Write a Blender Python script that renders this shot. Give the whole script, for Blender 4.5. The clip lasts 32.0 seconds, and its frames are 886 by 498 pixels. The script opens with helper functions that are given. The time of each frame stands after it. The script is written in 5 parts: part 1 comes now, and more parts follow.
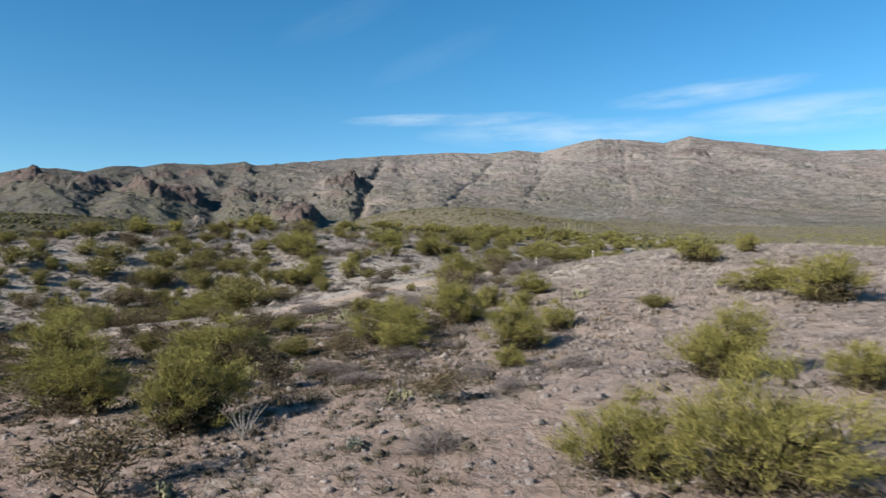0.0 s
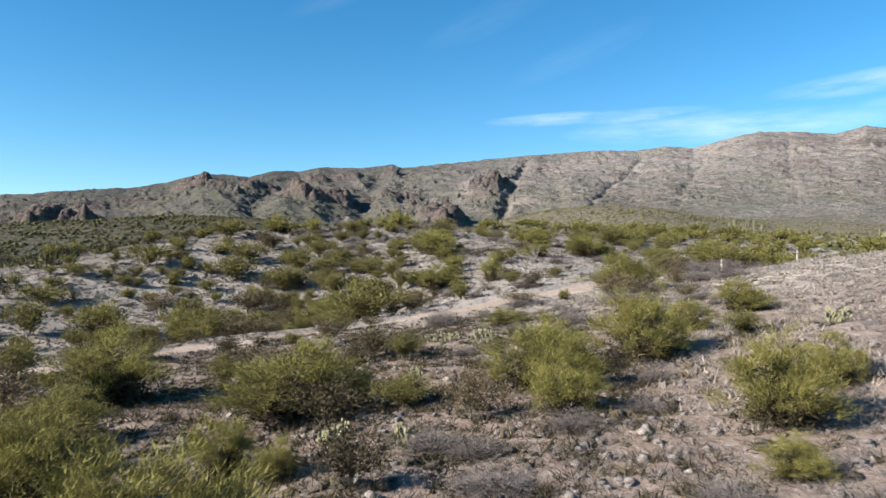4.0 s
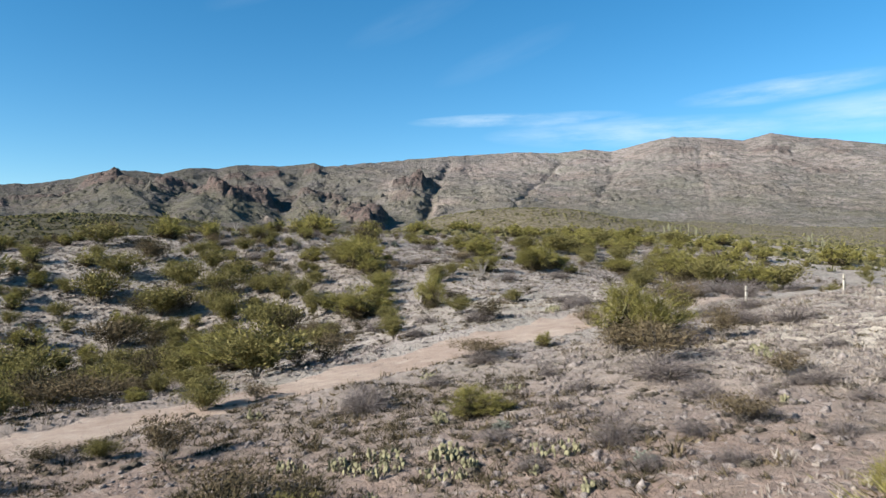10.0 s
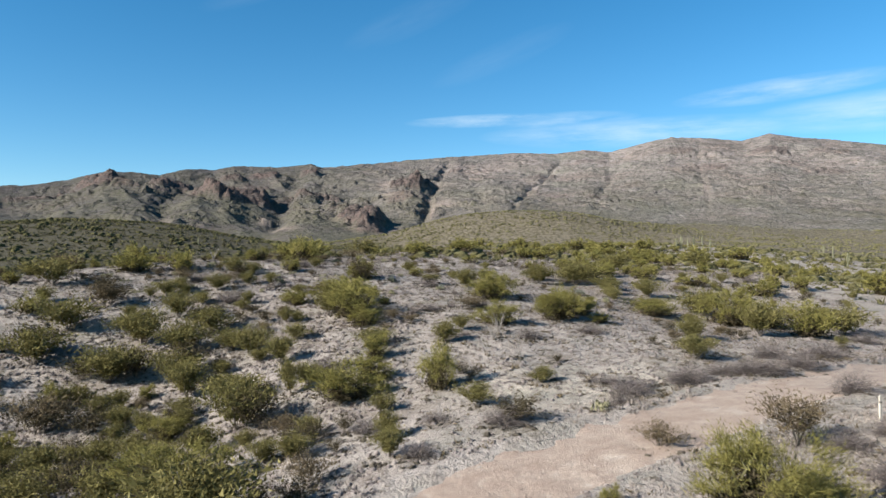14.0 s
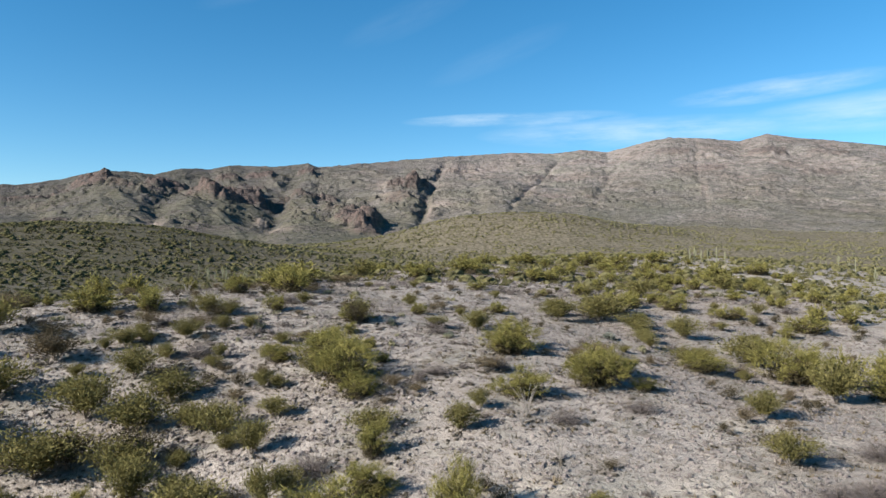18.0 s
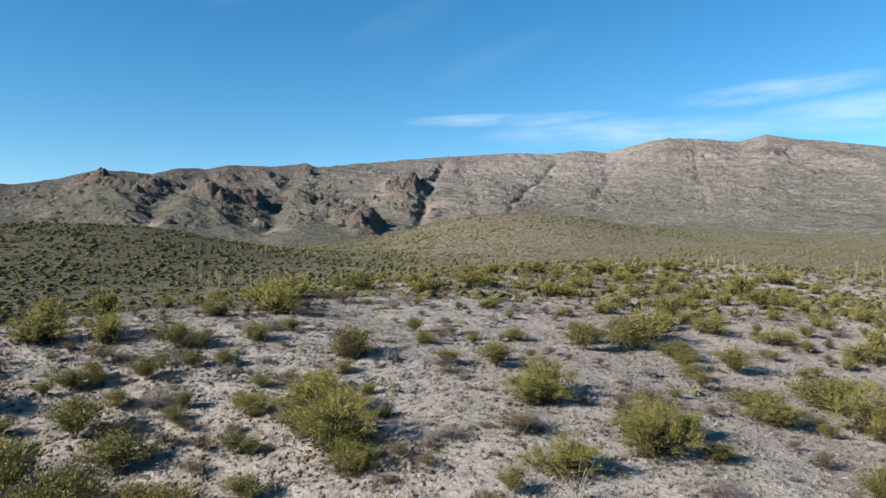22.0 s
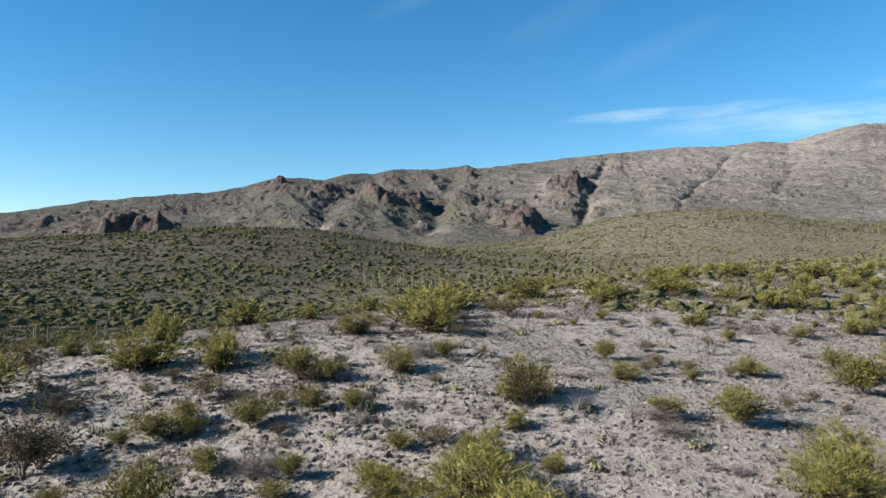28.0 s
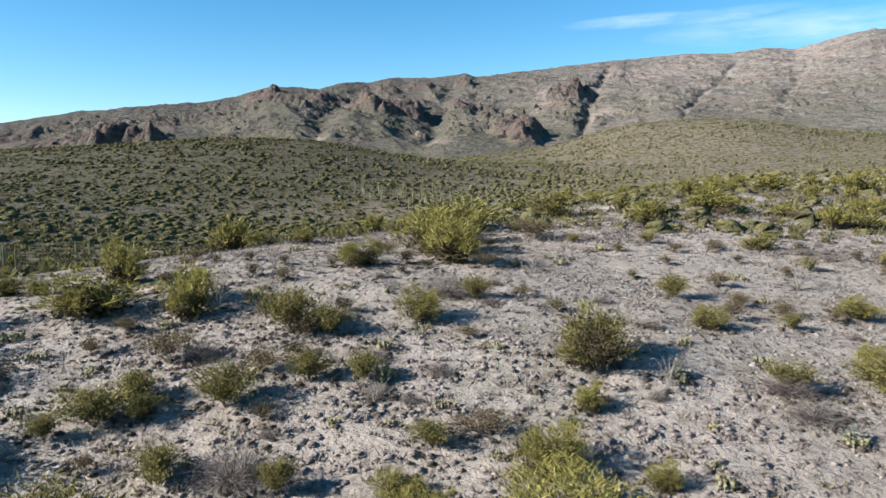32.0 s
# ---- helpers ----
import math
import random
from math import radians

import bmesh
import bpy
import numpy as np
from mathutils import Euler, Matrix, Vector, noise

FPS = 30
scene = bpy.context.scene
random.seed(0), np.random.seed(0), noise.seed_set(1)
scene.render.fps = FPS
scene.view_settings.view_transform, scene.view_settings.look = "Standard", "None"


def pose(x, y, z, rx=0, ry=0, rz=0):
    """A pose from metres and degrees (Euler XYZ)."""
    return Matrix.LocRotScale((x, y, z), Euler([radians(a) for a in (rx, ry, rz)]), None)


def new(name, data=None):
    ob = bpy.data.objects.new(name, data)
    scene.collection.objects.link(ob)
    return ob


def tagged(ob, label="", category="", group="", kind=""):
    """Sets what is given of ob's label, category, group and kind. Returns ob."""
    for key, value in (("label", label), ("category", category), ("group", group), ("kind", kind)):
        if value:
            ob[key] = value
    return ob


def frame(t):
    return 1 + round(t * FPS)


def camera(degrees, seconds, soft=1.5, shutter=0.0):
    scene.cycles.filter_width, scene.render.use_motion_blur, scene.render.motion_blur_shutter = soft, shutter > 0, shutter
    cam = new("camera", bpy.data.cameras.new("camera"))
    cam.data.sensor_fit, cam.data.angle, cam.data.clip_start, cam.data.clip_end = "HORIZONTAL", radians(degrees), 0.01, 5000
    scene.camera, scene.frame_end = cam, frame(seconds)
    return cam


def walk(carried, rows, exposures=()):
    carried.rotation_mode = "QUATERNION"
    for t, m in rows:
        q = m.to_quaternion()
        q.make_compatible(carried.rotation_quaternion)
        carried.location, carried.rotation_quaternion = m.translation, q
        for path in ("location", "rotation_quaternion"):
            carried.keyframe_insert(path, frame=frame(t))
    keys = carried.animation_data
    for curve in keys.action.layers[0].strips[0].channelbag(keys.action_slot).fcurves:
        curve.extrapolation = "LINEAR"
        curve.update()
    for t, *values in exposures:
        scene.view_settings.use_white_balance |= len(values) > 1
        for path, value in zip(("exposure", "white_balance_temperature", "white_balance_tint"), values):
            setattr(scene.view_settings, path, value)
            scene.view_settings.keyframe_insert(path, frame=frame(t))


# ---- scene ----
def flight(x, y, z, yaw, pitch, roll):
    """The drone's pose: yaw to the left of +y, pitch up, roll, in degrees."""
    return pose(x, y, z, 90 + pitch, 0, yaw) @ pose(0, 0, 0, 0, 0, roll)


cam = camera(63.8, 32.0, soft=1.5, shutter=0.5)
PATH = [
    (0, flight(2.11, -26.52, -1.48, -5.40, 1.32, -0.36)),
    (0.5, flight(2.25, -25.20, -1.42, 0.06, 1.33, -0.26)),
    (1, flight(2.45, -23.69, -1.43, 9.67, 1.38, -0.09)),
    (1.5, flight(2.50, -22.11, -1.42, 13.77, 1.40, -0.01)),
    (2, flight(2.53, -20.59, -1.41, 14.09, 1.38, 0.02)),
    (2.5, flight(2.46, -19.08, -1.38, 14.05, 1.35, 0.09)),
    (3, flight(2.34, -17.64, -1.34, 14.04, 1.35, 0.15)),
    (3.5, flight(2.22, -16.13, -1.33, 8.85, 1.39, 0.04)),
    (4, flight(1.96, -14.75, -1.32, 6.12, 1.38, 0.01)),
    (4.5, flight(1.73, -13.36, -1.30, 6.08, 1.38, 0.07)),
    (6.5, flight(0.78, -8.27, -1.21, 0.14, 1.41, -0.02)),
    (7, flight(0.60, -6.69, -1.05, 0.12, 1.37, -0.01)),
    (7.5, flight(0.42, -4.98, -0.68, 0.10, 1.38, 0.02)),
    (8, flight(0.24, -3.32, -0.52, 0.06, 1.39, 0.05)),
    (8.5, flight(0.08, -1.65, -0.30, 0.01, 1.40, 0.06)),
    (9, flight(-0.00, 0.00, 0.00, 0.00, 1.40, 0.04)),
    (9.5, flight(-0.10, 1.68, 0.24, -0.03, 1.41, 0.07)),
    (10, flight(-0.17, 3.31, 0.56, -0.05, 1.39, -0.01)),
    (10.5, flight(-0.27, 4.95, 1.03, -0.08, 1.39, 0.01)),
    (11, flight(-0.36, 6.55, 1.65, -0.09, 1.38, -0.00)),
    (11.5, flight(-0.43, 8.18, 2.25, -0.11, 1.39, -0.04)),
    (12, flight(-0.51, 9.79, 2.86, -0.13, 1.40, -0.04)),
    (12.5, flight(-0.63, 11.41, 3.48, -0.16, 1.45, -0.06)),
    (13, flight(-0.76, 13.01, 4.06, -0.20, 1.45, -0.05)),
    (13.5, flight(-0.88, 14.59, 4.67, -0.22, 1.43, -0.06)),
    (14, flight(-0.99, 16.13, 5.29, -0.23, 1.41, -0.09)),
    (14.5, flight(-1.17, 17.73, 5.90, -0.29, 1.41, -0.06)),
    (16.5, flight(-1.78, 24.02, 8.44, -0.44, 1.38, -0.04)),
    (17, flight(-1.95, 25.54, 9.07, -0.46, 1.36, -0.04)),
    (17.5, flight(-2.05, 27.08, 9.61, -0.48, 1.36, 0.02)),
    (18, flight(-2.18, 28.62, 9.80, -0.50, 1.34, 0.00)),
    (18.5, flight(-2.35, 30.10, 10.19, -0.53, 1.34, -0.00)),
    (19, flight(-2.46, 31.64, 10.63, -0.54, 1.34, -0.00)),
    (19.5, flight(-2.59, 33.19, 10.71, -0.55, 1.34, 0.02)),
    (20, flight(-2.76, 34.74, 10.75, -0.57, 1.34, 0.05)),
    (20.5, flight(-2.91, 36.28, 10.80, -0.59, 1.35, 0.04)),
    (21, flight(-3.06, 37.80, 11.02, -0.60, 1.34, 0.05)),
    (21.5, flight(-3.22, 39.38, 11.56, -0.64, 1.34, 0.05)),
    (22, flight(-3.36, 40.92, 11.99, -0.65, 1.35, 0.09)),
    (22.5, flight(-3.54, 42.43, 12.09, -0.68, 1.35, 0.09)),
    (23, flight(-3.72, 44.01, 12.11, -0.70, 1.35, 0.09)),
    (23.5, flight(-3.91, 45.60, 12.16, -0.72, 1.33, 0.06)),
    (24, flight(-4.09, 47.16, 12.21, -0.76, 1.32, 0.03)),
    (24.5, flight(-4.42, 48.69, 12.24, -0.04, 1.31, 0.04)),
    (25, flight(-4.51, 50.22, 12.26, 6.20, 1.32, 0.19)),
    (25.5, flight(-4.72, 51.77, 12.28, 6.22, 1.32, 0.15)),
    (26, flight(-5.00, 53.30, 12.29, 9.95, 1.31, 0.16)),
    (26.5, flight(-5.30, 54.81, 12.31, 12.26, 1.30, 0.21)),
    (28.5, flight(-6.84, 61.29, 12.56, 12.22, 1.38, -0.06)),
    (29, flight(-7.47, 63.06, 12.59, 12.17, 0.40, -0.03)),
    (29.5, flight(-8.00, 64.60, 12.59, 12.16, 0.24, -0.04)),
    (30, flight(-8.59, 65.99, 12.64, 12.10, -0.77, -0.07)),
    (30.5, flight(-9.15, 67.41, 12.71, 12.12, -0.82, -0.08)),
    (31, flight(-9.77, 68.80, 12.72, 12.07, -0.98, -0.09)),
    (31.5, flight(-10.38, 70.16, 12.77, 12.08, -5.42, -0.20)),
    (32, flight(-11.03, 71.53, 12.82, 12.06, -5.75, -0.16)),
]
walk(cam, PATH, [(0, 1.14), (1.5, 1.35), (4, 1.45), (8, 1.36), (12, 1.25), (20, 1.25), (28, 1.27), (30, 1.34), (32, 1.46)])
# ---- end of path ----

# ---- light ----
SUN_FROM = Vector((-0.883, -0.469, 0)).normalized()   # the sun stands behind the drone, to the left
SUN_UP = radians(27)
sun = new("sun", bpy.data.lights.new("sun", "SUN"))
sun.data.energy, sun.data.angle, sun.data.color = 5.0, radians(0.53), (1.0, 0.965, 0.91)
to_sun = Vector((SUN_FROM.x * math.cos(SUN_UP), SUN_FROM.y * math.cos(SUN_UP), math.sin(SUN_UP)))
sun.matrix_world = Matrix.Translation(to_sun * 300) @ to_sun.to_track_quat("Z", "Y").to_matrix().to_4x4()

world = bpy.data.worlds.new("sky")
scene.world = world
world.use_nodes = True
wn, wl = world.node_tree.nodes, world.node_tree.links
wn.clear()


def wnode(kind, **values):
    n = wn.new(kind)
    for key, v in values.items():
        if key.startswith("i_"):
            n.inputs[key[2:].replace("_", " ")].default_value = v
        else:
            setattr(n, key, v)
    return n


sky = wnode("ShaderNodeTexSky", sky_type="NISHITA", sun_disc=False, altitude=900.0, air_density=1.0, dust_density=0.0, ozone_density=3.0)
sky.sun_elevation = SUN_UP
sky.sun_rotation = math.atan2(SUN_FROM.x, SUN_FROM.y)
co = wnode("ShaderNodeTexCoord")
sep = wnode("ShaderNodeSeparateXYZ")
wl.new(co.outputs["Generated"], sep.inputs[0])


def wmath(op, a, b=None, clamp=False):
    n = wnode("ShaderNodeMath", operation=op, use_clamp=clamp)
    for k, v in enumerate((a, b)):
        if v is None:
            continue
        if isinstance(v, (int, float)):
            n.inputs[k].default_value = v
        else:
            wl.new(v, n.inputs[k])
    return n.outputs[0]


# thin cirrus: long streaks a little above the ridge, and faint veils higher up
azimuth = wmath("ARCTAN2", sep.outputs["X"], sep.outputs["Y"])
height = wmath("ARCSINE", sep.outputs["Z"])


def streak(az, el, half_az, half_el, slope, detail_scale, amount):
    """A wisp about (az, el) degrees, soft at its edges and torn along its length."""
    a = wmath("DIVIDE", wmath("SUBTRACT", azimuth, radians(az)), radians(half_az))
    e0 = wmath("SUBTRACT", wmath("SUBTRACT", height, radians(el)), wmath("MULTIPLY", wmath("SUBTRACT", azimuth, radians(az)), slope))
    e = wmath("DIVIDE", e0, radians(half_el))
    d2 = wmath("ADD", wmath("MULTIPLY", a, a), wmath("MULTIPLY", e, e))
    fall = wmath("SUBTRACT", 1.0, d2, True)
    comb = wnode("ShaderNodeCombineXYZ")
    wl.new(wmath("MULTIPLY", azimuth, 14.0), comb.inputs[0])
    wl.new(wmath("MULTIPLY", wmath("SUBTRACT", height, wmath("MULTIPLY", azimuth, slope)), 75.0), comb.inputs[1])
    nz = wnode("ShaderNodeTexNoise", i_Scale=detail_scale, i_Detail=6.0, i_Roughness=0.6)
    wl.new(comb.outputs[0], nz.inputs["Vector"])
    torn = wnode("ShaderNodeMapRange", i_From_Min=0.3, i_From_Max=0.72)
    wl.new(nz.outputs["Fac"], torn.inputs["Value"])
    return wmath("MULTIPLY", wmath("MULTIPLY", fall, torn.outputs[0]), amount)


wisps = [streak(3.5, 11.6, 6.5, 0.55, 0.03, 1.0, 0.5), streak(10, 11.4, 6.0, 0.8, 0.02, 0.9, 0.35),
         streak(26, 12.7, 8.0, 0.9, 0.05, 0.9, 0.45), streak(16, 10.3, 13.0, 1.2, 0.0, 0.6, 0.55),
         streak(33, 10.6, 10.0, 1.5, 0.0, 0.5, 0.6), streak(5, 16.5, 6.0, 1.3, 0.35, 0.5, 0.06),
         streak(-2, 19.5, 6.0, 1.5, 0.4, 0.5, 0.05), streak(-13, 21.5, 6.0, 1.2, 0.4, 0.5, 0.06)]
cloud = wisps[0]
for w in wisps[1:]:
    cloud = wmath("MAXIMUM", cloud, w)
deep = wnode("ShaderNodeHueSaturation", i_Hue=0.492, i_Saturation=1.31, i_Value=1.0)
wl.new(sky.outputs[0], deep.inputs["Color"])
mixc = wnode("ShaderNodeMix", data_type="RGBA")
wl.new(cloud, mixc.inputs["Factor"])
wl.new(deep.outputs[0], mixc.inputs[6])
mixc.inputs[7].default_value = (5.6, 6.5, 7.1, 1)
bg = wnode("ShaderNodeBackground", i_Strength=0.0695)
wl.new(mixc.outputs[2], bg.inputs["Color"])
wo = wnode("ShaderNodeOutputWorld")
wl.new(bg.outputs[0], wo.inputs["Surface"])

# ---- materials ----


class Mat:
    """A small builder for node materials."""

    def __init__(self, name, rough=0.9, spec=0.2):
        self.m = bpy.data.materials.new(name)
        self.m.use_nodes = True
        self.n, self.l = self.m.node_tree.nodes, self.m.node_tree.links
        self.b = self.n["Principled BSDF"]
        self.b.inputs["Roughness"].default_value = rough
        self.b.inputs["Specular IOR Level"].default_value = spec
        self.co = self.n.new("ShaderNodeTexCoord").outputs["Object"]

    def put(self, v, socket):
        if isinstance(v, (int, float)):
            socket.default_value = v
        elif isinstance(v, tuple):
            socket.default_value = (*v, 1) if len(v) == 3 else v
        else:
            self.l.new(v, socket)

    def scaled(self, sx, sy, sz):
        n = self.n.new("ShaderNodeVectorMath")
        n.operation = "MULTIPLY"
        self.l.new(self.co, n.inputs[0])
        n.inputs[1].default_value = (sx, sy, sz)
        return n.outputs[0]

    def noise(self, scale, detail=4.0, rough=0.55, vector=None):
        n = self.n.new("ShaderNodeTexNoise")
        n.inputs["Scale"].default_value, n.inputs["Detail"].default_value, n.inputs["Roughness"].default_value = scale, detail, rough
        self.l.new(vector or self.co, n.inputs["Vector"])
        return n.outputs["Fac"]

    def cells(self, scale, feature="F1", vector=None, out="Distance"):
        n = self.n.new("ShaderNodeTexVoronoi")
        n.feature = feature
        n.inputs["Scale"].default_value = scale
        self.l.new(vector or self.co, n.inputs["Vector"])
        return n.outputs[out]

    def span(self, v, lo, hi, a=0.0, b=1.0):
        n = self.n.new("ShaderNodeMapRange")
        n.inputs["From Min"].default_value, n.inputs["From Max"].default_value = lo, hi
        n.inputs["To Min"].default_value, n.inputs["To Max"].default_value = a, b
        self.l.new(v, n.inputs["Value"])
        return n.outputs[0]

    def math(self, op, a, b):
        n = self.n.new("ShaderNodeMath")
        n.operation = op
        self.put(a, n.inputs[0]), self.put(b, n.inputs[1])
        return n.outputs[0]

    def mix(self, f, a, b, blend="MIX"):
        n = self.n.new("ShaderNodeMix")
        n.data_type, n.blend_type = "RGBA", blend
        self.put(f, n.inputs["Factor"]), self.put(a, n.inputs[6]), self.put(b, n.inputs[7])
        return n.outputs[2]

    def island(self):
        return self.n.new("ShaderNodeNewGeometry").outputs["Random Per Island"]

    def each(self):
        return self.n.new("ShaderNodeObjectInfo").outputs["Random"]

    def attribute(self, name):
        n = self.n.new("ShaderNodeAttribute")
        n.attribute_name = name
        return n.outputs["Fac"]

    def done(self, colour, bump=None, strength=0.4, distance=0.05):
        self.put(colour, self.b.inputs["Base Color"])
        if bump is not None:
            n = self.n.new("ShaderNodeBump")
            n.inputs["Strength"].default_value, n.inputs["Distance"].default_value = strength, distance
            self.l.new(bump, n.inputs["Height"])
            self.l.new(n.outputs[0], self.b.inputs["Normal"])
        return self.m


def soil_material():
    k = Mat("desert soil", 0.95, 0.1)
    broad = k.noise(0.035, 3.0)
    patch = k.noise(0.32, 6.0, 0.62)
    clod = k.noise(1.9, 5.0, 0.66)
    fine = k.noise(5.0, 6.0, 0.7)
    grit = k.noise(22.0, 3.0, 0.7)
    stones = k.cells(5.5)
    red = k.attribute("red_earth")
    pale = k.mix(k.span(broad, 0.35, 0.65), (0.292, 0.25, 0.213), (0.355, 0.31, 0.27))
    ruddy = k.mix(k.span(patch, 0.3, 0.7), (0.175, 0.108, 0.08), (0.25, 0.165, 0.126))
    soil = k.mix(k.math("MULTIPLY", red, k.span(patch, 0.2, 0.42, 0.35, 1.0)), pale, ruddy)
    soil = k.mix(k.math("MULTIPLY", k.attribute("pale_earth"), k.span(patch, 0.75, 0.5)), soil, (0.5, 0.434, 0.347))
    herb = k.noise(0.17, 5.0, 0.65)
    soil = k.mix(k.math("MULTIPLY", k.span(red, 0.0, 0.6, 1.0, 0.0), k.span(herb, 0.48, 0.62, 0.0, 0.6)), soil, (0.215, 0.203, 0.165))
    litter = k.mix(k.span(patch, 0.52, 0.7, 0.0, 0.8), soil, (0.14, 0.113, 0.088))
    litter = k.mix(k.span(clod, 0.55, 0.68, 0.0, 0.8), litter, (0.129, 0.106, 0.082))
    bright = k.mix(k.span(clod, 0.44, 0.3, 0.0, 0.5), litter, (0.44, 0.395, 0.345))
    dry = k.mix(k.span(fine, 0.54, 0.68, 0.0, 0.6), bright, (0.098, 0.076, 0.061))
    dry = k.mix(k.span(fine, 0.42, 0.28, 0.0, 0.4), dry, (0.38, 0.335, 0.29))
    rocks = k.mix(k.math("MULTIPLY", k.span(stones, 0.16, 0.1), k.span(patch, 0.42, 0.58)), dry, (0.227, 0.189, 0.164))
    out = k.mix(k.span(grit, 0.4, 0.68, 0.0, 0.5), rocks, (0.151, 0.121, 0.095))
    # far off, shrubs too small to be built show as olive and brown speckle
    far = k.attribute("scrub")
    speck, dots = k.cells(0.2), k.noise(0.16, 5.0, 0.75)
    pebbly = k.noise(0.5, 4.0, 0.7)
    bare = k.mix(k.noise(0.008, 3.0), (0.158, 0.13, 0.088), (0.205, 0.168, 0.12))
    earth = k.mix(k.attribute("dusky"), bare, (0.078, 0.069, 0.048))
    earth = k.mix(k.span(pebbly, 0.45, 0.65, 0.0, 0.6), earth, (0.04, 0.035, 0.024))
    tone = k.mix(k.noise(0.012, 3.0), (0.04, 0.035, 0.018), (0.068, 0.058, 0.029))
    calm = k.span(k.attribute("dusky"), 0.0, 1.0, 1.0, 0.35)
    scrubby = k.mix(k.math("MULTIPLY", calm, k.span(speck, 0.3, 0.45, 0.95, 0.0)), earth, tone)
    scrubby = k.mix(k.span(dots, 0.48, 0.6, 0.0, 0.6), scrubby, tone)
    colour = k.mix(far, out, scrubby)
    relief = k.math("ADD", k.math("MULTIPLY", fine, 0.7), k.math("ADD", k.math("MULTIPLY", clod, 1.6), k.math("MULTIPLY", patch, 1.6)))
    return k.done(colour, relief, 0.9, 0.2)


def road_material():
    k = Mat("graded dirt", 0.95, 0.1)
    broad, patch, fine, grit = k.noise(0.12, 4.0), k.noise(0.9, 6.0, 0.62), k.noise(7.0, 6.0, 0.7), k.noise(24.0, 3.0, 0.7)
    base = k.mix(k.span(broad, 0.35, 0.65), (0.30, 0.228, 0.178), (0.355, 0.282, 0.224))
    c = k.mix(k.span(patch, 0.45, 0.68, 0, 0.8), base, (0.235, 0.169, 0.131))
    c = k.mix(k.span(patch, 0.42, 0.3, 0, 0.6), c, (0.42, 0.362, 0.297))
    c = k.mix(k.span(fine, 0.5, 0.7, 0, 0.4), c, (0.2, 0.145, 0.11))
    c = k.mix(k.span(grit, 0.5, 0.68, 0, 0.5), c, (0.16, 0.121, 0.095))
    return k.done(c, k.math("ADD", fine, k.math("MULTIPLY", patch, 2.0)), 0.8, 0.08)


